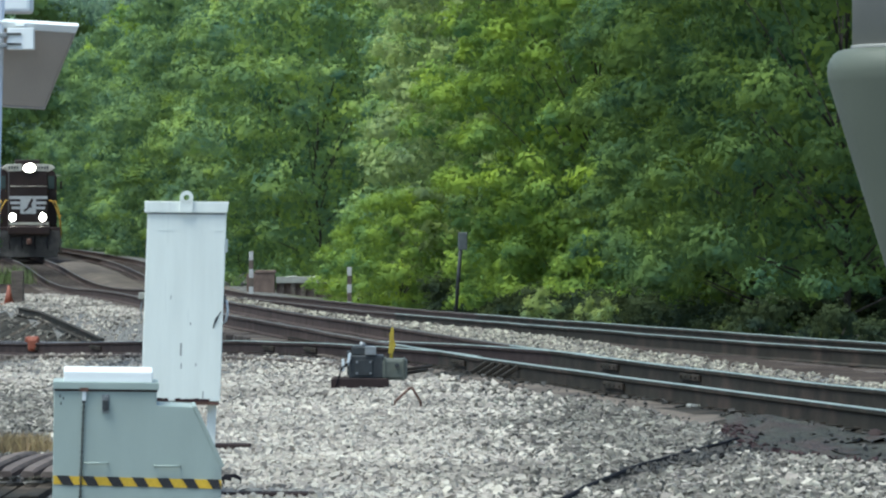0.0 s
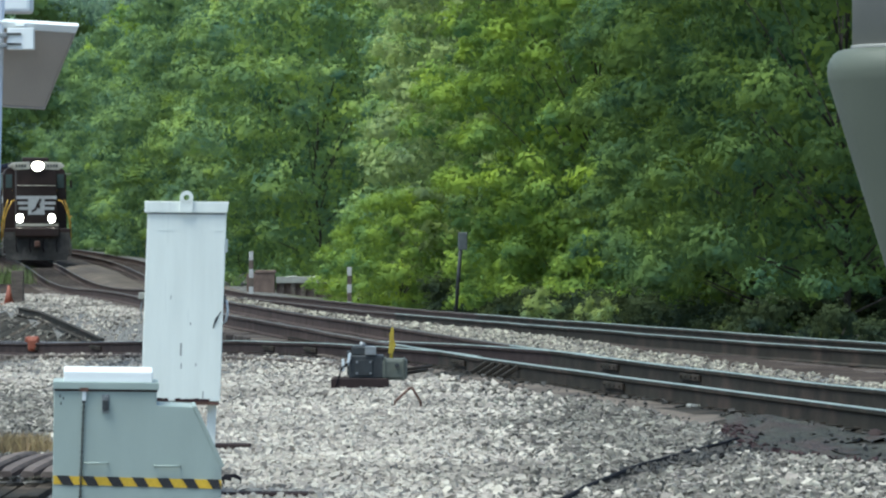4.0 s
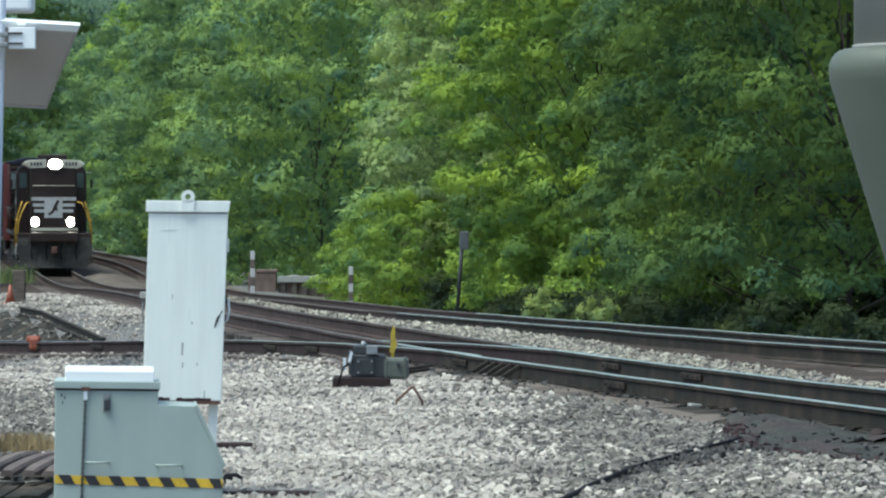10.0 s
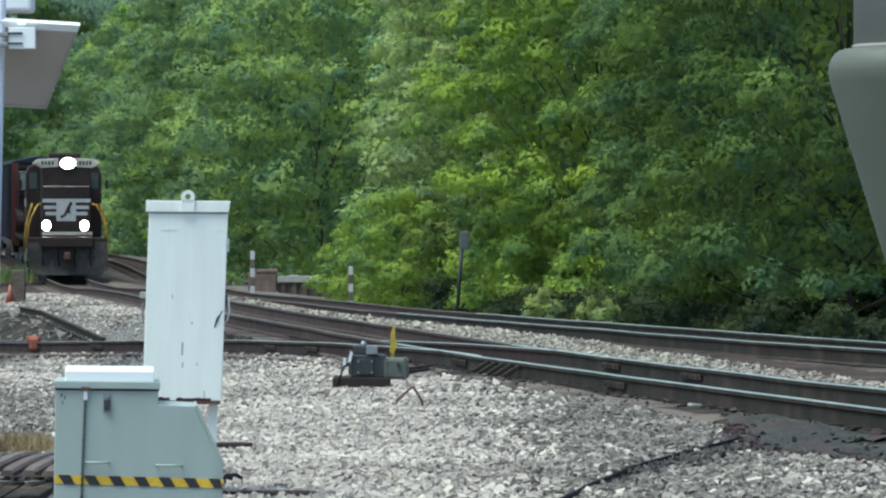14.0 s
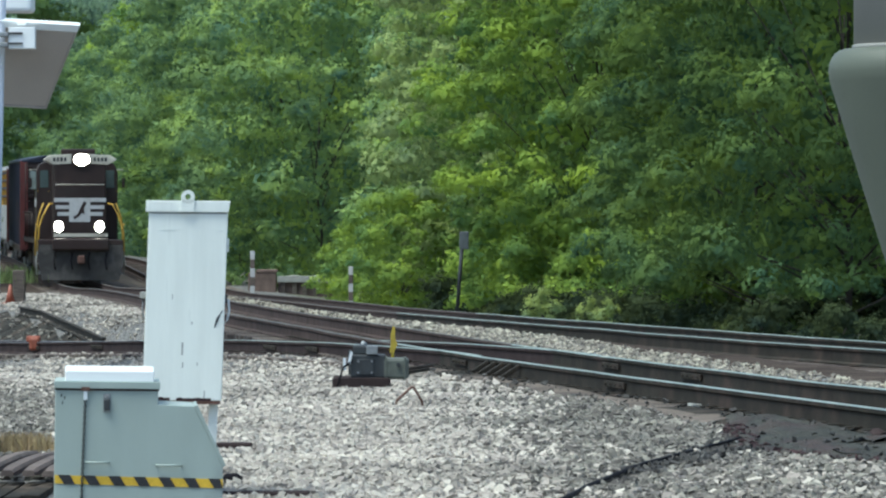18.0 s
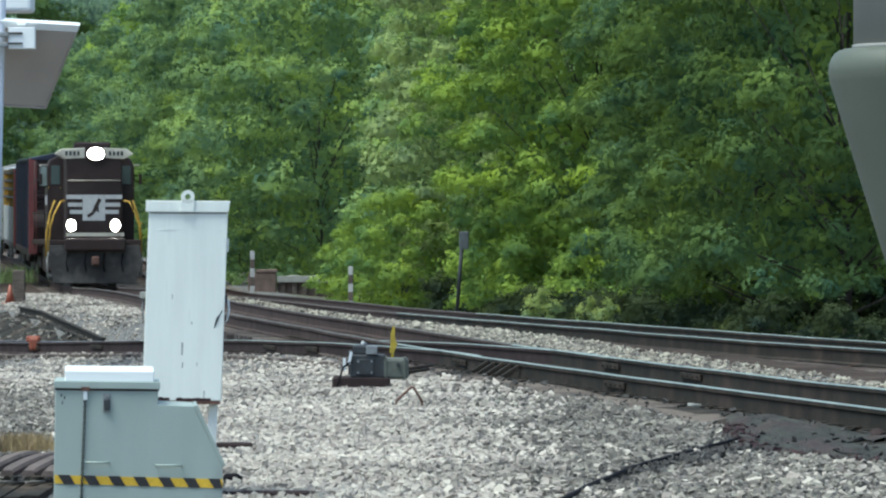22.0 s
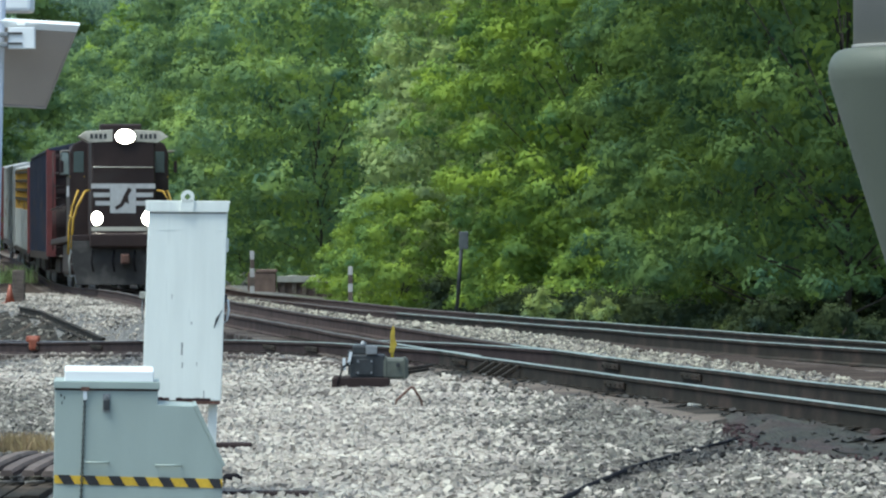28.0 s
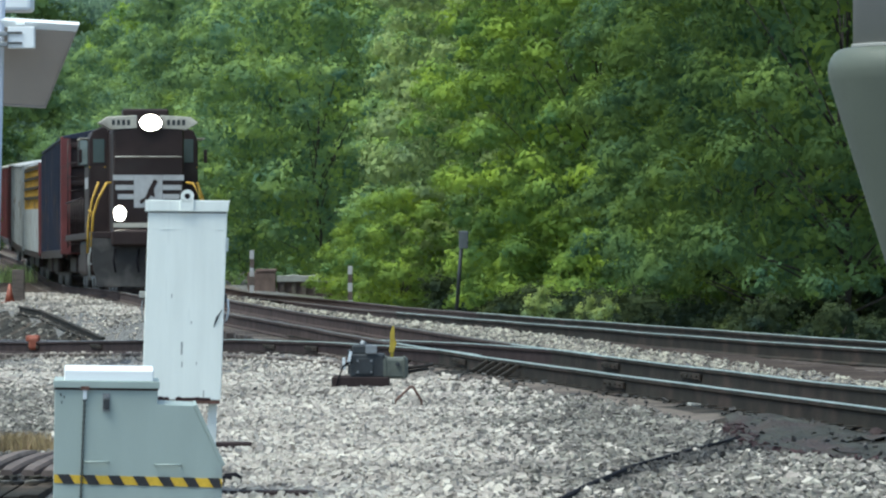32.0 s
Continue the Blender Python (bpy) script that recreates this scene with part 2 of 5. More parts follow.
def box(bm, x0, x1, y0, y1, z0, z1, bevel=0.0, m=None, mi=0):
    r = bmesh.ops.create_cube(bm, size=1.0)
    vs = r["verts"]
    for v in vs:
        v.co = Vector((x0 + (v.co.x + 0.5) * (x1 - x0), y0 + (v.co.y + 0.5) * (y1 - y0), z0 + (v.co.z + 0.5) * (z1 - z0)))
    fs = list({f for v in vs for f in v.link_faces})
    for f in fs:
        f.material_index = mi
    if bevel:
        es = list({e for v in vs for e in v.link_edges})
        out = bmesh.ops.bevel(bm, geom=es, offset=bevel, segments=2, affect="EDGES", profile=0.5)
        vs = list({v for f in out["faces"] for v in f.verts} | {v for v in vs if v.is_valid})
    if m is not None:
        bmesh.ops.transform(bm, matrix=m, verts=vs)
    return vs


def boxed(*a, **k):
    bm = bmesh.new()
    box(bm, *a, **k)
    return bm


def prism(bm, outline, axis, a, b, bevel=0.0, mi=0):
    """Extrude a closed outline of 2D points along axis from a to b."""
    def at(p, c):
        u, v = p
        return {"x": (c, u, v), "y": (u, c, v), "z": (u, v, c)}[axis]
    v0 = [bm.verts.new(at(p, a)) for p in outline]
    v1 = [bm.verts.new(at(p, b)) for p in outline]
    fs = [bm.faces.new(v0), bm.faces.new(v1)]
    k = len(outline)
    for i in range(k):
        fs.append(bm.faces.new((v0[i], v0[(i + 1) % k], v1[(i + 1) % k], v1[i])))
    for f in fs:
        f.material_index = mi
    bmesh.ops.recalc_face_normals(bm, faces=fs)
    if bevel:
        es = list({e for f in fs for e in f.edges})
        bmesh.ops.bevel(bm, geom=es, offset=bevel, segments=2, affect="EDGES", profile=0.5)
    return v0 + v1


def tube(bm, pts, r, sides=8, mi=0):
    """A round bar along the points; r a number or one for each point."""
    pts = [Vector(p) for p in pts]
    rs = r if isinstance(r, (list, tuple)) else [r] * len(pts)
    rings = []
    for i, p in enumerate(pts):
        d = (pts[min(i + 1, len(pts) - 1)] - pts[max(i - 1, 0)]).normalized()
        up = Vector((0, 0, 1)) if abs(d.z) < 0.9 else Vector((1, 0, 0))
        u = d.cross(up).normalized()
        w = u.cross(d)
        rings.append([bm.verts.new(p + (u * math.cos(a) + w * math.sin(a)) * rs[i]) for a in [2 * math.pi * k / sides for k in range(sides)]])
    for a, b in zip(rings, rings[1:]):
        for k in range(sides):
            f = bm.faces.new((a[k], a[(k + 1) % sides], b[(k + 1) % sides], b[k]))
            f.smooth, f.material_index = True, mi
    bm.faces.new(rings[0][::-1]).material_index = mi
    bm.faces.new(rings[-1]).material_index = mi


def tubed(pts, r, sides=8):
    bm = bmesh.new()
    tube(bm, pts, r, sides)
    return bm


def smoothstep(a, b, x):
    t = min(1.0, max(0.0, (x - a) / (b - a)))
    return t * t * (3 - 2 * t)


# ---- the lines of the plan: x across, y away ----
def spline(pts):
    """A smooth function through (at, value) pairs."""
    xs, ys = [p[0] for p in pts], [p[1] for p in pts]
    k = len(xs)
    sl = [(ys[min(i + 1, k - 1)] - ys[max(i - 1, 0)]) / (xs[min(i + 1, k - 1)] - xs[max(i - 1, 0)]) for i in range(k)]

    def f(x):
        if x <= xs[0]:
            return ys[0] + sl[0] * (x - xs[0])
        if x >= xs[-1]:
            return ys[-1] + sl[-1] * (x - xs[-1])
        i = max(j for j in range(k - 1) if xs[j] <= x)
        h = xs[i + 1] - xs[i]
        t = (x - xs[i]) / h
        return ((2 * t ** 3 - 3 * t * t + 1) * ys[i] + (t ** 3 - 2 * t * t + t) * h * sl[i]
                + (3 * t * t - 2 * t ** 3) * ys[i + 1] + (t ** 3 - t * t) * h * sl[i + 1])
    return f


main_x = spline([(14, 10.4), (32, 6.25), (44, 3.65), (59, 0.72), (74, -1.6), (88, -3.75), (110, -6.7), (150, -11.62), (217, -19.85), (300, -30.2), (420, -46)])
main_z = spline([(14, 0.0), (60, 0), (110, 0.0), (130, -0.1), (145, -0.25), (157, -0.3), (172, -0.24), (187, -0.05), (200, 0.12), (217, 0.25), (260, 0.4), (420, 0.8)])
second_off = spline([(14, 6.6), (40, 6.3), (59, 5.75), (66, 5.05), (75, 4.55), (84, 4.3), (110, 4.3), (200, 4.3), (420, 4.3)])
second_drop = spline([(14, 0), (66, 0), (84, -0.07), (104, -0.2), (128, -0.24), (170, -0.1), (200, 0), (420, 0)])
spur_x = spline([(52.0, 2.05), (58.5, 0.83), (65.6, -0.77), (74, -2.78), (82.5, -5.2), (91, -8.0), (110, -15.2), (150, -34)])
spur_z = spline([(52, 0.0), (58.5, 0.0), (65.6, -0.065), (74, -0.22), (82.5, -0.44), (91, -0.67), (110, -1.0), (150, -1.2)])


def second_x(y):
    return main_x(y) + second_off(y)


def second_z(y):
    return main_z(y) + second_drop(y)


def fouled(x, y):
    """How oily the ballast is: a dark run along the end of the cable, down to the dirt."""
    if not 31 < y < 41:
        return 0.0
    a, d = Vector((1.3, 32.9)), Vector((1.5, 5.6))
    q = Vector((x, y)) - a
    t = min(1.0, max(0.0, q.dot(d) / d.length_squared))
    off = abs(x - a.x - d.x * t) + 0.12 * noise.noise((x * 2, y * 1.2, 1.0))
    return (1 - smoothstep(0.08, 0.2 + 0.4 * t, off)) * (1 - smoothstep(0, 1.2, abs(y - a.y - d.y * t)))


def dusty(x, y):
    """A wider greyer spread of dirty stone round the oily part."""
    reach = smoothstep(-0.3, 1.4, x + 0.7 * noise.noise((x * 0.5, y * 0.3, 7.0)))
    reach = max(reach, 0.95 * smoothstep(-0.1, 0.3, -0.082 * y - x))
    past_cable = smoothstep(0.1, 0.5, x - 1.3 - 0.268 * (y - 32.9)) * (1 - smoothstep(37, 40, y))
    return 0.97 * reach * (1 - 0.2 * past_cable) * (1 - smoothstep(45, 55, y))


shoulder_reach = spline([(28, 2.1), (34.6, 2.3), (36.8, 2.65), (39, 2.2), (42.4, 1.68), (46, 1.57), (52, 1.55), (90, 1.55)])


def dirt_edge(y):
    """How far from the main line its dirt shoulder reaches."""
    return shoulder_reach(y) + 0.12 * noise.noise((y * 0.8, 2.0, 0.0))


def siding_side(x, y):
    """On the dark cindery ground beyond the old siding rail."""
    return 88 < y < 113 and x < -7.18 - 0.1976 * (y - 94.1)


def ground_z(x, y):
    """Ballast beds under the tracks, falling away to the spur and to the verges."""
    dm, ds = abs(x - main_x(y)), abs(x - second_x(y))
    w_main = 1 / (0.3 + max(0, dm - 1.5)) ** 3
    w_sec = 1 / (0.3 + max(0, ds - 1.5)) ** 3
    zm = main_z(y)
    num, den = w_main * zm + w_sec * second_z(y), w_main + w_sec
    if y > 52:
        w = 1 / (0.3 + max(0, abs(x - spur_x(y)) - 1.5)) ** 3
        num, den = num + w * spur_z(y), den + w
    z = num / den
    if y > 54:
        z -= 0.26 * smoothstep(0.9, 2.2, spur_x(y) - x) * smoothstep(54, 62, y)
    u = main_x(y) - x
    if y < 64 and u > 0:
        z += 0.055 * smoothstep(0.7, 1.0, u) * (1 - smoothstep(1.35, 1.75, u)) * (1 - smoothstep(56, 64, y))
    v = x - main_x(y)
    if v > 0 and y > 50:
        z += 0.14 * smoothstep(1.2, 1.7, v) * smoothstep(1.15, 1.7, second_off(y) - v) * smoothstep(50, 70, y)
    if x > second_x(y):
        z -= 0.25 * smoothstep(2.2, 5.5, ds)
    return z - 0.05
# ---- ground ----
def build_ground():
    ys = [-4000, -400, -60, -15, 0, 10, 18, 24] + [27 + 0.4 * i for i in range(120)] + [76 + 1.0 * i for i in range(80)] + [157 + 3 * i for i in range(70)] + [380, 420, 450, 480, 520, 560, 600, 1000, 2000, 4500]
    us = [-4000, -900, -250, -120, -60, -30, -20] + [-15 + 0.35 * i for i in range(86)] + [16, 19, 25, 40, 80, 200, 800, 4000]
    verts, faces = [], []
    for y in ys:
        for u in us:
            yc = min(max(y, 0), 420)
            x = u + main_x(yc) * (1 if abs(u) < 300 else 0)
            z = ground_z(x, yc) if abs(u) < 70 else (-0.5 if u < 0 else -0.2)
            if 24 < y < 110 and abs(u) < 16:
                z += 0.035 * noise.noise((x * 0.9, y * 0.5, 3.0))
            if y > 420:
                z += min(9.0, (y - 420) * 0.07)
            verts.append((x, y, z))
    k = len(us)
    for j in range(len(ys) - 1):
        for i in range(k - 1):
            a = j * k + i
            faces.append((a, a + 1, a + k + 1, a + k))
    me = bpy.data.meshes.new("ground")
    me.from_pydata(verts, [], faces)
    me.materials.append(M_BALLAST)
    me.materials.append(M_GRASS)
    me.materials.append(M_DIRT)
    me.materials.append(M_OIL_VOID)
    me.materials.append(M_RUSTDIRT)
    for p in me.polygons:
        c = p.center
        p.use_smooth = True
        cy = min(max(c.y, 0), 420)
        if c.x > second_x(cy) + 3.4 or c.x < main_x(cy) - 22:
            p.material_index = 1
        elif siding_side(c.x, c.y):
            p.material_index = 3
        elif c.y > 117 and -7 < c.x - main_x(cy) <= -1.5:
            p.material_index = 4
        elif c.y > 100 and -1.5 < c.x - main_x(cy) < 6.4:
            p.material_index = 2
        elif 30 < c.y < 85 and -1.65 - 1.2 * (1 - smoothstep(54, 80, c.y)) < c.x - second_x(c.y) < -0.6:
            p.material_index = 4
        elif 22 < c.y < 62 and -dirt_edge(c.y) - 0.2 < c.x - main_x(c.y) < -0.6:
            p.material_index = 3 if noise.noise((c.x * 0.9, c.y * 0.35, 2.0)) > (0.35 if c.y > 42 else -0.3) else 2
    tagged(new("ground", me), "pale grey ballast ground with grassy verge", "ground", kind="structure")


build_ground()


# ---- tracks ----
RAIL = [(-0.075, 0), (0.075, 0), (0.075, 0.012), (0.012, 0.03), (0.009, 0.135), (0.035, 0.15), (0.036, 0.178), (0.028, 0.185), (-0.028, 0.185), (-0.036, 0.178), (-0.035, 0.15), (-0.009, 0.135), (-0.012, 0.03), (-0.075, 0.012)]


def rail_mesh(fx, fz, side, y0, y1, step, far_from):
    """One rail beside the line fx, side metres off it."""
    bm = bmesh.new()
    rings, n = [], max(2, int((y1 - y0) / step))
    for i in range(n + 1):
        y = y0 + (y1 - y0) * i / n
        t = Vector(((fx(y + 0.5) - fx(y - 0.5)), 1, 0)).normalized()
        nrm = Vector((t.y, -t.x, 0))
        wob = 0.010 * noise.noise((y * 0.35, side * 3, 1.0))
        c = Vector((fx(y), y, fz(y) - 0.031)) + nrm * (side + wob)
        rings.append([bm.verts.new(c + nrm * u + Vector((0, 0, v * 1.25 + wob * 0.8))) for u, v in RAIL])
    k = len(RAIL)
    for a, b in zip(rings, rings[1:]):
        for j in range(k):
            f = bm.faces.new((a[j], a[(j + 1) % k], b[(j + 1) % k], b[j]))
            f.material_index = (1 if 6 <= j <= 8 else 0) + (0 if a[0].co.y < far_from else 2)
    bm.faces.new(rings[0])
    bm.faces.new(rings[-1][::-1])
    bmesh.ops.recalc_face_normals(bm, faces=bm.faces[:])
    return bm


def track(label, fx, fz, y0, y1, tie_to, tie_from=None, steel=(M_RAIL, M_RAILHEAD, M_FARWEB, M_DULLHEAD), far_from=62):
    root = thing("railway_track", Matrix.Identity(4), label, "railway track", kind="structure")
    for side in (-0.755, 0.755):
        part("rail", rail_mesh(fx, fz, side, y0, y1, 1.0, far_from), list(steel), root, "rusty steel rail with polished head")
    tie = mesh_of("tie", boxed(-1.3, 1.3, -0.115, 0.115, -0.16, 0.012, bevel=0.012), M_TIE)
    y = tie_from or y0
    k = 0
    rest = bmesh.new()
    while y < tie_to:
        a = -math.degrees(math.atan(fx(y + 0.5) - fx(y - 0.5)))
        m = pose(fx(y) + random.uniform(-0.05, 0.05), y, fz(y) + random.uniform(-0.058, -0.042), 0, 0, a + random.uniform(-1.2, 1.2))
        if k < 290:
            ob = new("tie", tie)
            ob.parent = root
            ob.matrix_basis = m
        else:
            box(rest, -1.3, 1.3, -0.115, 0.115, -0.16, 0.012, m=m)
        y += 0.53
        k += 1
    if k > 290:
        tagged(part("far_ties", rest, M_TIE, root, "timber ties in the distance"), kind="stuff")
    return root


main_track = track("main line track with rusty rails on timber ties", main_x, main_z, 16, 400, 232)
second_track = track("second track with rusty rails beside main line", second_x, second_z, 24, 400, 232, 30, far_from=92)
spur_track = track("diverging spur track falling away from main line", spur_x, spur_z, 56.5, 125, 112, 63, (M_SPUR, M_RAILHEAD, M_SPUR, M_SPURHEAD), 80)
# ---- stones of the ballast shoulder ----
def stones(name, y0, y1, per_m2, lo, hi, seed, left_of, right_of, label, mat=None, where=None):
    """Loose broken stones, each with its own edges, over one stretch of ground."""
    rng = np.random.default_rng(seed)
    pts = []
    y = y0
    step = 0.5
    while y < y1:
        xa, xb = right_of(y), left_of(y)
        k = int(per_m2 * max(0, xb - xa) * step)
        for _ in range(k):
            yy, xx = y + rng.uniform(0, step), rng.uniform(xa, xb)
            if where is not None and not where(xx, yy):
                continue
            pts.append((xx, yy, ground_z(xx, yy) + 0.035 * noise.noise((xx * 0.9, yy * 0.5, 3.0)) + 0.02 * noise.noise((xx * 2.5, yy * 2.5, 9.0))))
        y += step
    pts = np.array(pts)
    n = len(pts)
    cube = np.array([(x, y, z) for z in (-1, 1) for y in (-1, 1) for x in (-1, 1)], float)
    v = cube[None] * rng.uniform(0.45, 1.05, (n, 8, 3))
    size = lo + (hi - lo) * rng.uniform(0, 1, (n, 1, 1)) ** 1.8
    size = size * rng.uniform(0.6, 1.25, (n, 1, 3)) * np.array([1.2, 1.0, 0.55])
    v = v * size * 0.5
    a = rng.normal(0, 0.45, (n, 3))
    a[:, 2] = rng.uniform(0, 2 * np.pi, n)
    for ax in range(3):
        i, j = (ax + 1) % 3, (ax + 2) % 3
        c, s = np.cos(a[:, ax])[:, None], np.sin(a[:, ax])[:, None]
        vi, vj = v[:, :, i].copy(), v[:, :, j].copy()
        v[:, :, i], v[:, :, j] = c * vi - s * vj, s * vi + c * vj
    v += pts[:, None, :] + np.array([0, 0, 1]) * rng.uniform(0.0, 0.03, (n, 1, 1))
    quads = np.array([(0, 2, 3, 1), (4, 5, 7, 6), (0, 1, 5, 4), (2, 6, 7, 3), (0, 4, 6, 2), (1, 3, 7, 5)])
    idx = (np.arange(n)[:, None, None] * 8 + quads[None]).reshape(-1)
    me = bpy.data.meshes.new(name)
    me.vertices.add(n * 8)
    me.vertices.foreach_set("co", v.reshape(-1))
    me.loops.add(n * 24)
    me.loops.foreach_set("vertex_index", idx)
    me.polygons.add(n * 6)
    me.polygons.foreach_set("loop_start", np.arange(n * 6) * 4)
    me.update()
    me.shade_flat()
    me.materials.append(mat or M_STONE)
    return tagged(new(name, me), label, "gravel", kind="stuff")


dice = random.Random(77)


def view_left(y):
    return -0.1 * y - 0.4


def shoulder(y):
    lim = main_x(y) - dirt_edge(y)
    if y > 58:
        lim = min(lim, spur_x(y) - 1.1)
    return min(lim, 0.1 * y + 0.4)


stones("ballast_stones", 26.5, 46, 400, 0.03, 0.085, 4, shoulder, view_left, "loose pale grey broken ballast stones", None, lambda x, y: not (x < -2.5 and 27.5 < y < 32.4) and max(fouled(x, y), dusty(x, y)) < dice.random())
stones("ballast_stones", 46, 66, 165, 0.038, 0.09, 5, shoulder, view_left, "pale grey ballast stones beside the spur", None, lambda x, y: max(fouled(x, y), dusty(x, y)) < dice.random())
stones("ballast_stones", 66, 95, 40, 0.045, 0.09, 14, lambda y: spur_x(y) - 1.1, view_left, "grey ballast stones below the spur", None, lambda x, y: not siding_side(x, y))
stones("ballast_stones", 72, 150, 46, 0.05, 0.11, 15, lambda y: second_x(y) - 1.15, lambda y: main_x(y) + 1.15, "buff ballast stones between the distant tracks", M_STONEBUFF)
stones("ballast_stones", 40, 75, 80, 0.04, 0.07, 6, lambda y: second_x(y) - 1.5 - 1.2 * (1 - smoothstep(54, 80, y)), lambda y: main_x(y) + 1.1, "buff ballast stones between the two tracks", M_STONEBUFF)
stones("dusty_stones", 26.5, 53, 330, 0.03, 0.085, 17, shoulder, view_left, "dirty grey ballast stones beside the main line", M_STONEMID, lambda x, y: not (x < -2.5 and 27.5 < y < 32.4) and fouled(x, y) < dice.random() < dusty(x, y))
stones("ballast_stones", 95, 150, 24, 0.05, 0.11, 18, lambda y: main_x(y) - 1.25, lambda y: max(view_left(y), spur_x(y) + 1.2) if y < 105 else view_left(y), "pale grey ballast bank beside the main line", None, lambda x, y: not siding_side(x, y))
stones("siding_debris", 90, 112, 9, 0.05, 0.15, 19, lambda y: -7.3 - 0.1976 * (y - 94.1), view_left, "scattered cinders and stones round the old siding", M_STONEMID)
stones("ballast_stones", 64, 110, 28, 0.045, 0.09, 7, lambda y: main_x(y) - 1.2, lambda y: min(spur_x(y) + 1.1, main_x(y) - 1.2), "grey ballast bank between spur and main line", None, lambda x, y: not siding_side(x, y))


stones("dirt_debris", 31, 60, 13, 0.02, 0.07, 22, lambda y: min(main_x(y) - 1.0, 0.1 * y + 0.4), lambda y: main_x(y) - dirt_edge(y) - 0.1, "loose dark debris on the dirt shoulder", M_STONEDARK)
stones("fouled_stones", 31, 41, 420, 0.025, 0.08, 8, shoulder, lambda y: main_x(y) - 6.2, "oily dark fouled ballast beside near rail", M_STONEDARK, lambda x, y: fouled(x, y) > dice.random())


def build_mud():
    """Grey-green mud smeared along the foot of the near rail, with a ragged edge."""
    verts, faces = [], []
    nx, ny = 26, 130
    for j in range(ny):
        y = 31.5 + 0.1 * j
        wide = dirt_edge(y) - 0.72
        for i in range(nx):
            x = main_x(y) - 0.8 - wide * i / (nx - 1)
            lift = 0.004 + 0.045 * abs(noise.noise((x * 3.1, y * 1.7, 5.0))) + 0.03 * noise.noise((x * 9, y * 5, 2.0))
            verts.append((x, y, ground_z(x, y) + 0.035 * noise.noise((x * 0.9, y * 0.5, 3.0)) + max(0.003, lift)))
    for j in range(ny - 1):
        y = 31.5 + 0.1 * j
        for i in range(nx - 1):
            t = i / (nx - 1)
            ends = smoothstep(31.5, 33, y) * (1 - smoothstep(40, 44, y))
            ragged = 0.35 * noise.noise((t * 5, y * 0.9, 8.0)) + 0.2 * noise.noise((t * 14, y * 3, 1.0))
            if t + ragged < 0.9 * ends + 0.1 and noise.noise((t * 4, y * 1.1, 6.0)) < 0.42:
                a = j * nx + i
                faces.append((a, a + 1, a + nx + 1, a + nx))
    me = bpy.data.meshes.new("mud")
    me.from_pydata(verts, [], faces)
    me.materials.append(M_MUD)
    me.update()
    tagged(new("mud", me), "grey-green oily mud smeared along the near rail", "mud", kind="stuff")


build_mud()
# dark stones that draw the shadow line where the stone bank meets the mud
stones("dirt_debris", 31.5, 41, 95, 0.02, 0.08, 23, lambda y: main_x(y) - dirt_edge(y) + 0.22, lambda y: main_x(y) - dirt_edge(y) - 0.12, "maroon stones drawn for the shadow line along the mud", M_RUSTRED)


def at_px(x, y, d):
    """The place d metres away on the sight line through x, y of the view's plane."""
    return Vector(((x - 784) * d / FOCAL, d, EYE[2] + (410 - y) * d / FOCAL))


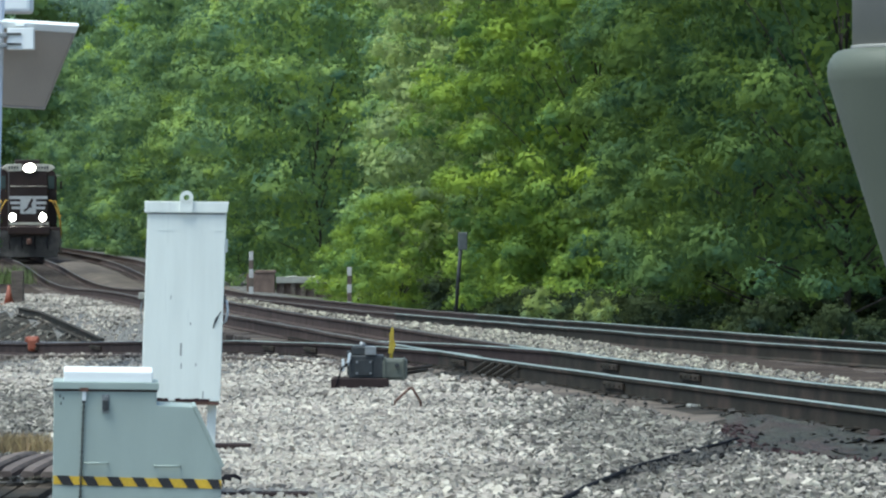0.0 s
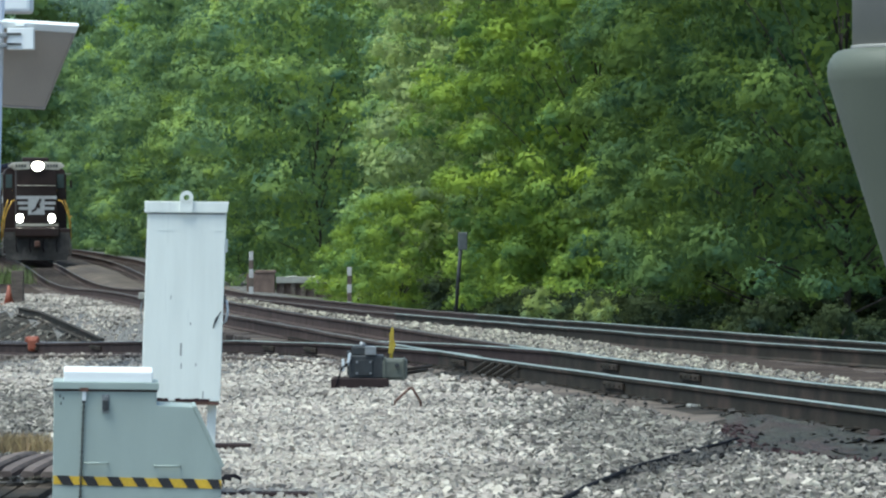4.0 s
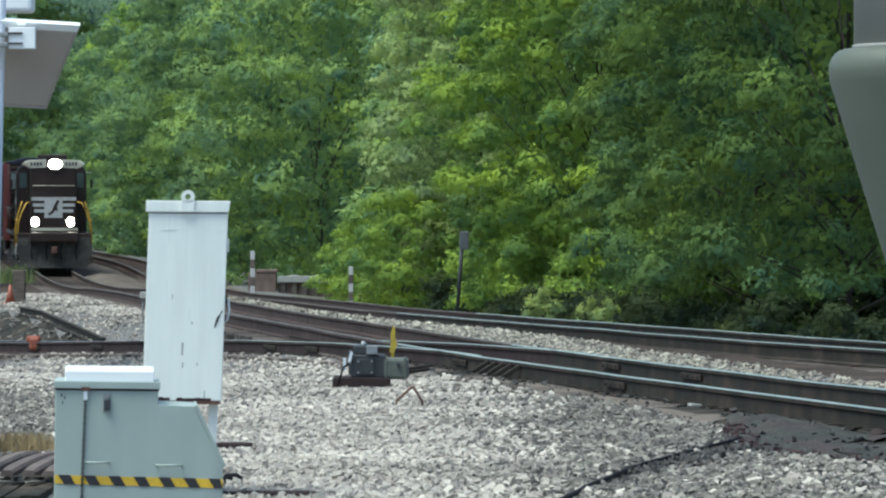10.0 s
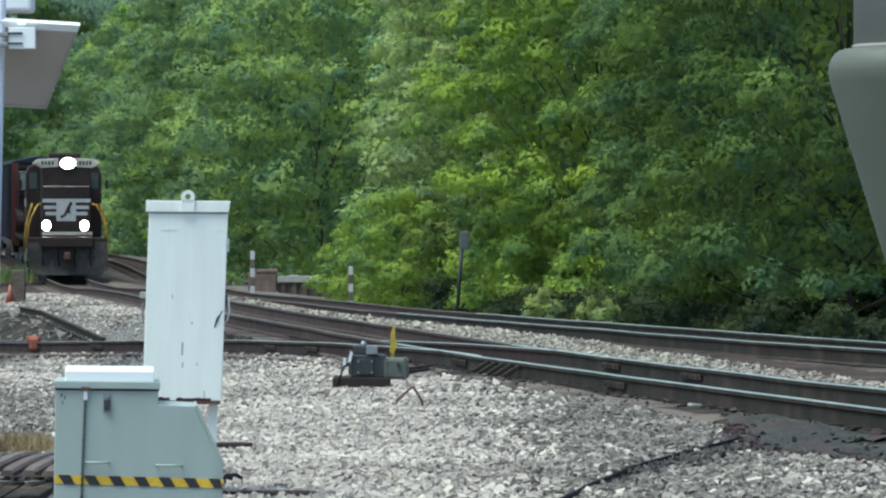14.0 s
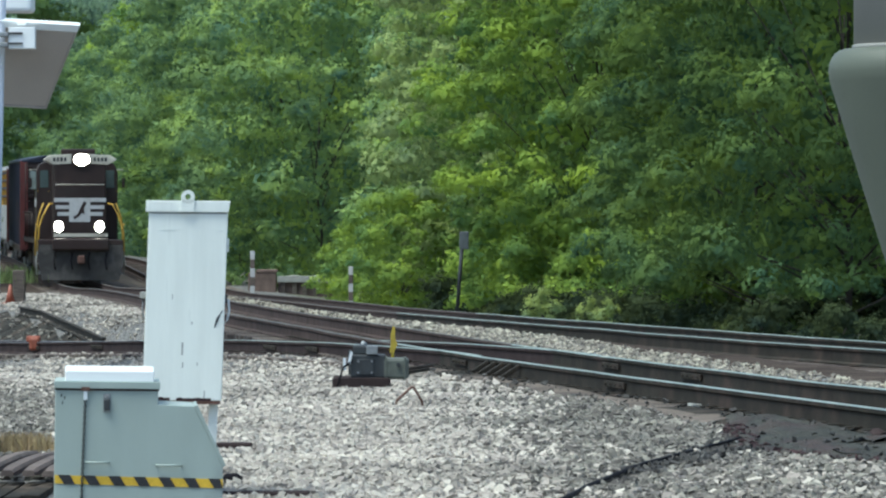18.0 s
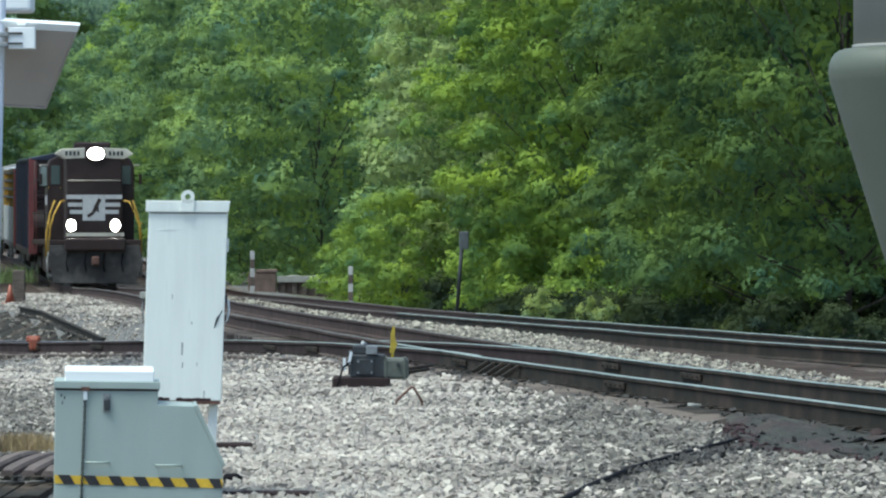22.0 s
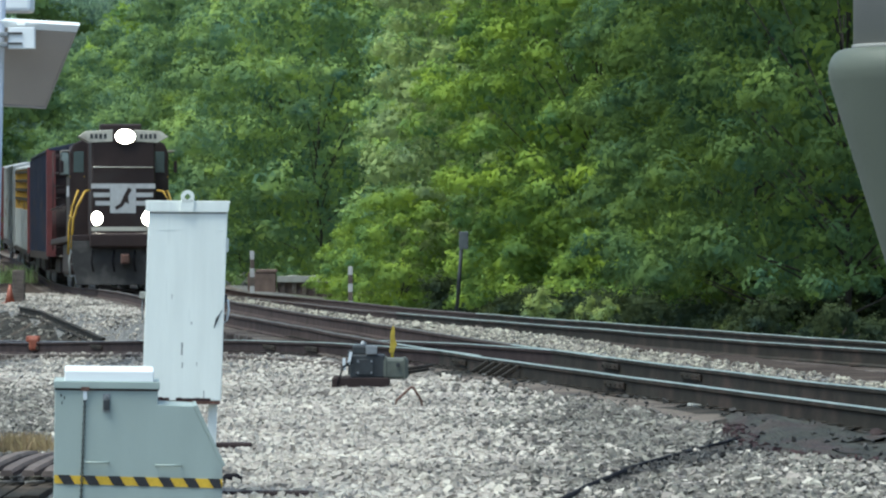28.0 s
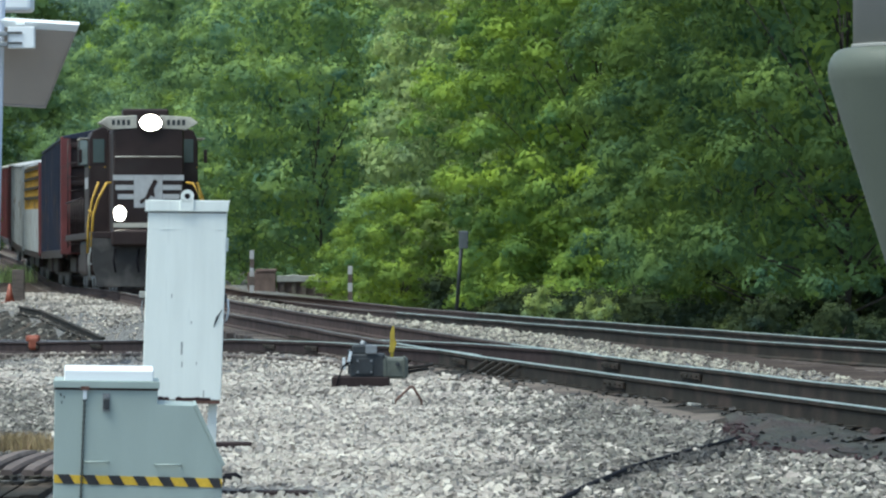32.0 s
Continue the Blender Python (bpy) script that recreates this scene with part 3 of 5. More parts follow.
# ---- foreground ----
def grey_box():
    d = 25.0
    s = d / FOCAL
    p = at_px(243, 0, d)
    zb = ground_z(p.x, d) - 0.03
    root = thing("equipment_box", pose(p.x, d, zb, 0, 0.8, 4.2), "pale grey steel box with hazard stripe, chain and padlock", "equipment box")

    def z(py):
        return at_px(0, py, d).z - zb

    def x(px):
        return (px - 243) * s
    bm = bmesh.new()
    prism(bm, [(x(94), 0), (x(392), 0), (x(392), z(822)), (x(340), z(718)), (x(276), z(716)), (x(276), z(688)), (x(94), z(688))], "y", 0, 0.6, bevel=0.005)
    body = part("body", bm, M_GREY, root)
    part("lid_rim", boxed(x(92), x(279), -0.018, 0.62, z(689), z(676), bevel=0.004), M_GREY, root)
    part("lid_seam", boxed(x(95), x(277), -0.004, 0.0015, z(692.5), z(689.2)), M_RUSTRED, root, "dark rusty seam under the lid rim")
    bm = bmesh.new()
    prism(bm, [(0.0, z(676) - 0.002), (0.0, z(657)), (0.25, z(651)), (0.5, z(657)), (0.5, z(676) - 0.002)], "x", x(111), x(268), bevel=0.006)
    part("cover", bm, M_WHITELID, root, "bright white sloping cover")
    bm = bmesh.new()
    prism(bm, [(x(340), z(718) + 0.001), (x(346), z(716)), (x(397), z(822)), (x(392), z(826))], "y", -0.006, 0.6, bevel=0.002)
    part("edge_strip", bm, M_GREY, root)
    def slope(px):
        return 842.5 + (px - 95) * 0.0155
    bm = bmesh.new()
    prism(bm, [(x(95), z(slope(95))), (x(392), z(slope(392))), (x(392), z(slope(392) + 16)), (x(95), z(slope(95) + 15))], "y", -0.004, 0.002)
    part("hazard_band", bm, M_YELLOW, root, "yellow band under black slanted bars")
    for k in range(7):
        px = 101 + 44.2 * k
        x1, low_l, low_r = min(px + 21, 391), min(px + 11, 391), min(px + 31, 391.5)
        bm = bmesh.new()
        prism(bm, [(x(px), z(slope(px) - 0.8)), (x(x1), z(slope(x1) - 0.8)), (x(low_r), z(slope(low_r) + 16)), (x(low_l), z(slope(low_l) + 16))], "y", -0.007, -0.0035)
        part("hazard_bar", bm, M_BLACK, root)
    for a, b, py in ((150, 190, 819), (274, 318, 823)):
        bm = bmesh.new()
        tube(bm, [(x(a), 0.0, z(py)), (x(a), -0.03, z(py)), (x(b), -0.03, z(py)), (x(b), 0.0, z(py))], 0.006, 6)
        part("handle", bm, M_GREY, root, "thin pale bar handle")
    hasp = part("hasp", boxed(x(144), x(151), -0.02, 0.0, z(709), z(692), bevel=0.002), M_ALU, root, "pale hasp on rusty hinge plate")
    part("hinge_plate", boxed(x(140), x(155), -0.024, -0.018, z(693), z(686)), M_RUST, hasp)
    bm = bmesh.new()
    for k in range(36):
        zz = z(711) - k * 0.0155
        ang = 90 if k % 2 else 0
        pts = [(0.006 * math.cos(q), 0, 0.011 * math.sin(q)) for q in [i * math.pi / 4 for i in range(9)]]
        m = pose(x(147) - k * 0.0004, -0.012, zz, 0, 0, ang)
        tube(bm, [m @ Vector(q) for q in pts], 0.003, 4)
    part("chain", bm, M_DARKSTEEL, root, "dark rusty hanging chain")
    lock = part("padlock", boxed(x(180), x(191), -0.03, -0.008, z(726), z(708), bevel=0.004), M_DARKSTEEL, root, "dark padlock")
    part("shackle", tubed([(x(182), -0.02, z(709)), (x(182), -0.02, z(703)), (x(185.5), -0.02, z(699)), (x(189), -0.02, z(703)), (x(189), -0.02, z(709))], 0.004, 6), M_STEEL, lock)
    part("lock_plate", boxed(x(179), x(192), -0.008, 0.001, z(730), z(698), bevel=0.002), M_STEEL, root)
    for px, py, w in ((104, 699, 2.5), (110, 703, 2), (106, 712, 2)):
        part("scuff", boxed(x(px), x(px + w), -0.0015, 0.001, z(py + 5), z(py)), M_DARKSTEEL, root)
    return root


def white_cabinet():
    d = 30.0
    s = d / FOCAL
    p = at_px(325, 0, d)
    zb = ground_z(p.x, d) - 0.03
    root = thing("relay_cabinet", pose(p.x - 9.0 * s, d, zb - 1.5 * s, 0, 0.5, 3), "tall white steel relay cabinet with lifting eye", "cabinet")

    def z(py):
        return at_px(0, py, d).z - zb

    def x(px):
        return (px - 325) * s
    part("body", boxed(x(254), x(394), 0, 0.5, z(708), z(374), bevel=0.006), M_WHITE, root)
    bm = bmesh.new()
    prism(bm, [(x(248), z(374)), (x(395), z(374)), (x(397), z(357)), (x(398), z(354)), (x(248), z(354)), (x(249), z(366))], "y", -0.02, 0.52, bevel=0.004)
    part("cap", bm, M_WHITE, root, "white overhanging cap")
    eye = part("lifting_plate", boxed(x(310), x(334), -0.034, -0.02, z(374), z(352), bevel=0.003), M_WHITE, root)
    bm = bmesh.new()
    rings = []
    for q in [2 * math.pi * k / 20 for k in range(20)]:
        rings.append([bm.verts.new((x(322) + r * s * math.cos(q), y, z(347) + r * s * math.sin(q))) for r, y in ((5, -0.034), (12, -0.034), (12, -0.02), (5, -0.02))])
    for k in range(20):
        p, q = rings[k], rings[(k + 1) % 20]
        for j in range(4):
            bm.faces.new((p[j], p[(j + 1) % 4], q[(j + 1) % 4], q[j]))
    bmesh.ops.recalc_face_normals(bm, faces=bm.faces[:])
    part("lifting_eye", bm, M_WHITE, root, "white steel lifting eye")
    part("door_seam", boxed(x(256), x(392), -0.0025, 0.001, z(377), z(374.6)), M_STEEL, root)
    for px in (275, 372):
        part("weld_line", boxed(x(px), x(px + 28 if px < 300 else px + 14), -0.003, 0.001, z(406), z(404.5)), M_WHITE, root)
    for k, (px, py, w, h) in enumerate(((320, 605, 3, 22), (322, 640, 2, 10), (336, 568, 2, 5), (348, 640, 1.5, 6), (300, 520, 1.5, 8), (362, 690, 2, 14))):
        part("rust_run", boxed(x(px), x(px + w), -0.0022, 0.001, z(py + h), z(py)), M_STREAK, root)
    bm = bmesh.new()
    tube(bm, [(x(390), -0.001, z(548)), (x(382), -0.001, z(562)), (x(377), -0.001, z(578))], [0.004, 0.009, 0.003], 5)
    part("scratch", bm, M_DARKSTEEL, root, "dark scrape in white paint")
    rust = random.Random(21)
    px = 262.0
    while px < 372:
        w = rust.uniform(2, 4.5)
        if not 302 < px < 312:
            part("rust_patch", boxed(x(px), x(px + w), -0.0035 - 0.0004 * rust.random(), 0.001, z(708), z(703.5 - (3.5 * noise.noise((px * 0.09, 4.0, 0)) + rust.uniform(0, 1.2)) * (1 if px < 355 else 0)), bevel=0.001), M_RUSTRED, root)
        px += w * 0.93
    part("bottom_lip", boxed(x(256), x(392), -0.004, 0.49, z(714), z(708.5)), M_RUST, root, "rusty bottom edge")
    bm = bmesh.new()
    tube(bm, [(x(394), 0.1, z(528)), (x(400), 0.1, z(530)), (x(402), 0.1, z(548)), (x(399), 0.1, z(566)), (x(395), 0.1, z(570))], 0.009, 6)
    part("door_handle", bm, M_ALU, root, "worn pale door handle")
    part("hinge", boxed(x(394), x(398), 0.05, 0.15, z(444), z(420), bevel=0.004), M_WHITE, root)
    part("hinge", boxed(x(394), x(398), 0.05, 0.15, z(534), z(520), bevel=0.004), M_DARKSTEEL, root)
    lat = part("latch", boxed(x(243), x(254), 0.05, 0.14, z(528), z(516), bevel=0.006), M_CONC, root, "tan side latch")
    part("latch_rod", tubed([(x(250), 0.1, z(526)), (x(248), 0.1, z(545)), (x(251), 0.1, z(566))], 0.006, 6), M_STEEL, lat)
    for px in (268, 372):
        part("leg", boxed(x(px), x(px + 16), 0.08, 0.16, 0, z(713), bevel=0.004), M_WHITE, root, "white pedestal leg")
        part("leg", boxed(x(px), x(px + 16), 0.36, 0.44, 0, z(713), bevel=0.004), M_WHITE, root, "white pedestal leg")
    part("base_plate", boxed(x(262), x(394), 0.05, 0.47, 0.0, 0.035, bevel=0.005), M_STEEL, root)
    # the whole case has racked over sideways, its top still level
    for ob in root.children_recursive:
        for v in ob.data.vertices:
            v.co.x += 0.027 * v.co.z
    return root


def lay_rod(name, pts, r, mat, label, category, sides=6):
    c = Vector(pts[0])
    root = thing(name, Matrix.Translation(c), label, category)
    part("rod", tubed([Vector(p) - c for p in pts], r, sides), mat, root)
    return root


def on_ground(px, py):
    """Where the sight line through px, py meets the ground."""
    d = 20.0
    while d < 120:
        p = at_px(px, py, d)
        if p.z <= ground_z(p.x, p.y):
            return p
        d += 0.05
    return p


def switch_machine():
    o = on_ground(665, 690)
    s = o.y / FOCAL
    root = thing("switch_machine", Matrix.Translation(o + Vector((0, 0, 0.012))), "dark grey cast switch machine with yellow target on timber base", "switch machine")

    def x(px):
        return (px - 665) * s

    def z(py):
        return (688 - py) * s
    for k, yy in enumerate((0.0, 0.5)):
        part("base_timber", boxed(x(588), x(690), yy, yy + 0.22, -0.12, z(669), bevel=0.01), M_SPUR, root)
    body = part("gearbox", boxed(x(620), x(682), 0.08, 0.5, z(670), z(628), bevel=0.02), M_DARKSTEEL, root, "dark cast gearbox")
    part("cover", boxed(x(624), x(660), 0.1, 0.48, z(629), z(612), bevel=0.02), M_DARKSTEEL, body)
    part("fin", boxed(x(616), x(622), 0.12, 0.46, z(664), z(622), bevel=0.006), M_DARKSTEEL, body)
    bm = boxed(x(674), x(723), 0.08, 0.4, z(672), z(634), bevel=0.035)
    for px in (682, 715):
        box(bm, x(px), x(px + 3), 0.07, 0.41, z(673), z(632.5), bevel=0.004)
    motor = part("motor", bm, material("motor_grey_green", (0.11, 0.12, 0.1), 0.6, vary=0.2, scale=8), root, "grey-green rounded motor housing")
    part("motor_foot", boxed(x(676), x(716), 0.12, 0.34, z(672), z(658), bevel=0.01), M_DARKSTEEL, motor)
    part("knob", tubed([(x(705), 0.04, z(646)), (x(705), 0.1, z(646))], 0.026, 10), M_DARKSTEEL, motor)
    for a in (0.0, 0.02):
        part("tag", boxed(x(607), x(612), 0.02 + a, 0.04 + a, z(656), z(634), bevel=0.004, m=pose(0, 0, 0, 0, 12, 0) if a else None), M_ALU, root, "small pale plate")
    bm = bmesh.new()
    tube(bm, [(x(694), 0.3, z(648)), (x(695), 0.3, z(600))], 0.02, 8)
    staff = part("target_staff", bm, M_TARGET, root, "yellow target staff")
    bm = bmesh.new()
    prism(bm, [(x(689), z(626)), (x(697), z(626)), (x(703), z(610)), (x(699), z(600)), (x(699), z(580)), (x(695), z(578)), (x(691), z(592)), (x(691), z(606))], "y", 0.28, 0.30, bevel=0.003)
    part("target_blade", bm, M_TARGET, staff, "yellow target blade")
    for py, b in ((655, 765), (662, 758)):
        part("throw_rod", tubed([(x(715), 0.3, z(py)), (x(b), 0.9, z(py - 4))], 0.02, 8), M_RAIL, root)
    part("side_plate", boxed(x(630), x(662), 0.066, 0.082, z(664), z(636), bevel=0.006), M_DARKSTEEL, body)
    for px, py in ((634, 640), (658, 640), (634, 660), (658, 660)):
        part("bolt", tubed([(x(px), 0.05, z(py)), (x(px), 0.07, z(py))], 0.014, 6), M_STEEL, body)
    part("junction_cap", boxed(x(648), x(668), 0.05, 0.12, z(628), z(612), bevel=0.01), M_STEEL, body)
    part("conduit", tubed([(x(622), 0.06, z(640)), (x(608), 0.02, z(650)), (x(600), 0.0, z(672)), (x(596), -0.05, z(690))], 0.014, 6), M_CABLE, root)
    part("lock_rod", tubed([(x(640), 0.25, z(616)), (x(645), 0.25, z(606))], 0.035, 8), M_STEEL, root)


def solar_pole():
    d = 36.0
    s = d / FOCAL
    base = at_px(-20, 0, d)
    base.z = ground_z(base.x, d) - 0.05
    top = at_px(1, -60, d) - base
    root = thing("solar_panel_pole", Matrix.Translation(base), "pale metal pole with tilted solar panels", "solar panel")
    part("pole", tubed([(0, 0, 0), top], 0.052, 16), material("galvanised_pole", (0.5, 0.54, 0.62), 0.45, 0.4, vary=0.08, scale=6), root, "pale galvanised pole")

    def loc(px, py, dd=0.0):
        return at_px(px, py, d + dd) - base
    # the panel: its back to the camera, upper edge near the mount
    a, b = loc(10, 48, 0.0), loc(137, 56, 0.06)
    down = loc(82, 192, 0.5) - b
    e1, nrm = (b - a), (b - a).cross(down).normalized()
    a = a - e1 * 0.35
    e1 = b - a
    if nrm.y < 0:
        nrm = -nrm

    def slab(name, u0, u1, v0, v1, t0, t1, mat, parent, label=""):
        bm = bmesh.new()
        vs = box(bm, u0, u1, v0, v1, t0, t1)
        for q in vs:
            q.co = a + e1 * q.co.x + down * q.co.y + nrm * q.co.z
        bmesh.ops.recalc_face_normals(bm, faces=bm.faces[:])
        return part(name, bm, mat, parent, label)
    panel = slab("panel_back", 0.015, 0.985, 0.02, 0.98, 0.0, 0.02, M_PANELBACK, root, "beige-grey panel back sheet")
    slab("cell_face", 0.02, 0.98, 0.025, 0.975, 0.021, 0.026, M_PANELFACE, panel)
    slab("frame_top", 0.0, 1.0, -0.085, 0.0, -0.012, 0.03, M_WHITELID, panel, "white panel frame")
    slab("frame_low", 0.0, 1.0, 0.985, 1.0, -0.012, 0.03, M_PANELBACK, panel)
    slab("frame_side", 0.988, 1.0, 0.0, 0.985, -0.012, 0.03, M_PANELBACK, panel)
    slab("crease", 0.26, 0.27, 0.0, 0.98, -0.004, 0.002, M_PANELBACK, panel)
    bm = bmesh.new()
    vs = box(bm, (16 - 0) * s, 63 * s, -0.05, 0.06, 0, 38 * s, bevel=0.006)
    bmesh.ops.translate(bm, vec=loc(0, 87, -0.1), verts=bm.verts[:])
    br = part("mount_bracket", bm, M_WHITELID, root, "white mounting bracket")
    for py in (59, 77):
        o = loc(0, py, -0.165)
        part("slot", boxed(o.x + 12 * s, o.x + 40 * s, o.y - 0.004, o.y + 0.02, o.z - 0.007, o.z + 0.007, bevel=0.003), M_BLACK, br)
        o = loc(0, py + 3, -0.12)
        part("clamp", boxed(o.x - 12 * s, o.x + 16 * s, o.y - 0.06, o.y + 0.05, o.z - 0.018, o.z + 0.018, bevel=0.005), M_STEEL, br)
    o = loc(38, 43, -0.05)
    part("clip", boxed(o.x - 0.035, o.x + 0.035, o.y - 0.03, o.y + 0.03, o.z - 0.012, o.z + 0.016, bevel=0.006), M_WHITELID, br)
    o = loc(0, 22, 0.62)
    part("battery_case", boxed(o.x - 0.15, o.x + 59 * s, o.y - 0.1, o.y + 0.25, o.z, o.z + 0.4, bevel=0.03), M_WHITELID, root, "white rounded battery case")


def steel_hopper():
    d = 22.0
    s = d / FOCAL
    c = at_px(1640, 0, d)
    zb = ground_z(c.x, d) - 0.03
    root = thing("steel_hopper", pose(c.x, d, zb), "grey-green steel hopper with rounded shoulder on pipe leg", "hopper")

    def z(py):
        return at_px(0, py, d).z - zb

    def lathe(rows, n=48):
        bm = bmesh.new()
        rings = [[bm.verts.new((r * s * math.cos(a), r * s * math.sin(a), z(py))) for a in [2 * math.pi * k / n for k in range(n)]] for r, py in rows]
        for p, q in zip(rings, rings[1:]):
            for k in range(n):
                f = bm.faces.new((p[k], p[(k + 1) % n], q[(k + 1) % n], q[k]))
                f.smooth = True
        bm.faces.new(rings[0])
        bm.faces.new(rings[-1])
        bmesh.ops.recalc_face_normals(bm, faces=bm.faces[:])
        return bm
    part("funnel", lathe([(145, 87), (155, 90), (163, 96), (169, 105), (172.5, 115), (173.5, 127), (171, 145), (72, 465), (28, 607), (28, 612)]), M_HOPPER, root, "tapering grey-green funnel")
    part("duct", lathe([(129, -420), (129, 89)]), M_HOPPERLIT, root, "upright grey duct, coloured paler as lit")
    part("band", lathe([(131, 80), (132, 82), (132, 86), (131, 88)]), M_HOPPERLIT, root)
    part("pipe_leg", lathe([(28, 611), (28, 1100)]), M_HOPPER, root)


def slat_stack():
    o = on_ground(40, 862)
    s = o.y / FOCAL
    root = thing("curved_slat_stack", Matrix.Translation(o), "stack of curved brown weathered slats on ballast", "slats")
    for k, (px, py, d) in enumerate(((-26, 835, 31.7), (12, 838, 31.5), (50, 838, 31.4), (86, 839, 31.3))):
        bm = bmesh.new()
        rings = []
        for j in range(9):
            t = j / 8
            c = at_px(px + 84 * t, py - 30 * math.sin(t * 1.5), d + 1.3 * t) - o
            w, h = 0.056 * (1 - 0.15 * t) - (0.012 if j == 0 else 0), 0.03 - (0.01 if j == 0 else 0)
            rings.append([bm.verts.new(c + Vector(q)) for q in ((-w, 0, h * 0.3), (-w * 0.7, 0, h), (w * 0.7, 0, h), (w, 0, h * 0.3), (w, 0, -h), (-w, 0, -h))])
        for p, q in zip(rings, rings[1:]):
            for j in range(6):
                bm.faces.new((p[j], p[(j + 1) % 6], q[(j + 1) % 6], q[j]))
        bm.faces.new(rings[0])
        bm.faces.new(rings[-1][::-1])
        bmesh.ops.recalc_face_normals(bm, faces=bm.faces[:])
        part("slat", bm, M_SLAT, root, "brown curved weathered slat")
    # added dark fillers in place of the shaded void below the slats
    for px in (-48, -16, 14, 47, 79):
        part("block", boxed((px - 40) * s, (px - 12) * s, -1.7, 0.12, -0.16, (862 - 849) * s - 0.012 * ((px * 7) % 3), bevel=0.006), M_OIL_VOID, root, "dark filler for the shaded void under the slats")
    for px in (-30, 30):
        part("tie_log", boxed((px - 40) * s, (px + 12) * s, -0.05, 0.1, -0.14, -0.03, bevel=0.01), M_TIE, root)


def tuft(name, px, py, n, h, w, mat, seed, label, depth=0.3):
    o = on_ground(px, py)
    rng = random.Random(seed)
    bm = bmesh.new()
    for _ in range(n):
        x, y = rng.gauss(0, w * 0.5), rng.gauss(0, depth)
        hh, a = h * rng.uniform(0.5, 1.1), rng.uniform(0, 6.28)
        lean = Vector((rng.gauss(0, 0.25), rng.gauss(0, 0.25), 0)) * hh
        wd = Vector((math.cos(a), math.sin(a), 0)) * hh * 0.02
        b = Vector((x, y, -0.02))
        v = [bm.verts.new(q) for q in (b - wd, b + wd, b + lean * 0.4 + wd * 0.8 + Vector((0, 0, hh * 0.6)), b + lean + Vector((0, 0, hh)), b + lean * 0.4 - wd * 0.8 + Vector((0, 0, hh * 0.6)))]
        bm.faces.new(v)
    ob = new(name, mesh_of(name, bm, mat))
    ob.location = o
    return tagged(ob, label, "grass", kind="stuff")


def small_things():
    o = on_ground(726, 726) + Vector((0, 0, 0.02))
    s = o.y / FOCAL
    lay_rod("bent_rod", [o + Vector((-28 * s, 0, -0.06)), o + Vector((-24 * s, 0, 13 * s)), o + Vector((2 * s, 0, 37 * s)), o + Vector((6 * s, 0, 37 * s)), o + Vector((21 * s, 0, 12 * s)), o + Vector((23 * s, 0, -0.08))], 0.015, M_RUST, "rusty bent steel rod standing in ballast", "rod")
    pts = [on_ground(px, py) + Vector((0, 0, 0.055)) for px, py in ((930, 925), (985, 905), (1010, 892), (1040, 875), (1080, 858), (1110, 845), (1140, 834), (1190, 820), (1240, 806), (1285, 794), (1310, 786))]
    lay_rod("cable", pts, [0.021 - 0.0009 * i for i in range(len(pts))], M_CABLE, "black rubber cable lying across the ballast", "cable", 8)
    for px0, px1, py, tall, turn in ((352, 447, 797, 0.062, 3), (378, 548, 885, 0.06, -2)):
        o = on_ground((px0 + px1) / 2, py)
        w = (px1 - px0) * o.y / FOCAL / 2
        bar = thing("steel_bar", Matrix.Translation(o) @ Matrix.Rotation(math.radians(turn), 4, "Z"), "dark rusty flat steel bar lying in ballast", "bar")
        bm = boxed(-w, w, -0.09, 0.09, -0.05, tall, bevel=0.012)
        for v in bm.verts:
            if v.co.z < 0.01 and v.co.x > 0:
                v.co.x -= 0.04
        part("bar", bm, M_SPUR, bar)
    o = on_ground(412, 868)
    root = thing("cable_end", Matrix.Translation(o), "black rubber plug lying beside the grey box", "plug")
    part("plug", tubed([(-0.06, -0.06, 0.07), (-0.04, -0.06, 0.075), (0.035, -0.06, 0.08), (0.07, -0.06, 0.075)], [0.032, 0.046, 0.044, 0.02], 10), M_CABLE, root)
    pts = [on_ground(px, py) + Vector((0, 0, 0.03)) for px, py in ((822, 742), (850, 740), (880, 736))]
    lay_rod("stick", pts, 0.012, M_TIE, "dark stick lying on ballast", "stick")
    # traffic cone and posts beside the spur
    o = at_px(18, 546, 118)
    o.z = ground_z(o.x, o.y)
    cone = thing("traffic_cone", Matrix.Translation(o), "orange traffic cone beside the spur", "cone")
    part("cone_body", tubed([(0, 0, 0.03), (0, 0, 0.25), (0, 0, 0.5)], [0.13, 0.08, 0.03], 12), M_ORANGE, cone)
    part("cone_foot", boxed(-0.2, 0.2, -0.2, 0.2, 0, 0.035, bevel=0.01), M_ORANGE, cone)
    o = at_px(34, 546, 119)
    o.z = ground_z(o.x, o.y)
    post = thing("timber_post", Matrix.Translation(o), "short weathered timber post beside the spur", "post")
    part("post", boxed(-0.16, 0.16, -0.12, 0.12, -0.1, 0.85, bevel=0.02), M_TIE, post)
    # orange marker on the spur's rail
    y = 88.6
    o = Vector((spur_x(y) - 0.86, y, spur_z(y) + 0.03))
    mk = thing("rail_marker", Matrix.Translation(o), "orange clamp on the spur rail", "clamp")
    part("clamp_body", boxed(-0.09, 0.11, -0.1, 0.1, 0.0, 0.26, bevel=0.05), M_ORANGE, mk)
    part("clamp_arm", boxed(-0.15, 0.13, -0.06, 0.05, 0.16, 0.29, bevel=0.04), M_ORANGE, mk)
    # leaning post with sign
    o = at_px(808, 552, 106)
    o.z = ground_z(o.x, o.y) - 0.05
    top = at_px(820, 410, 106) - o
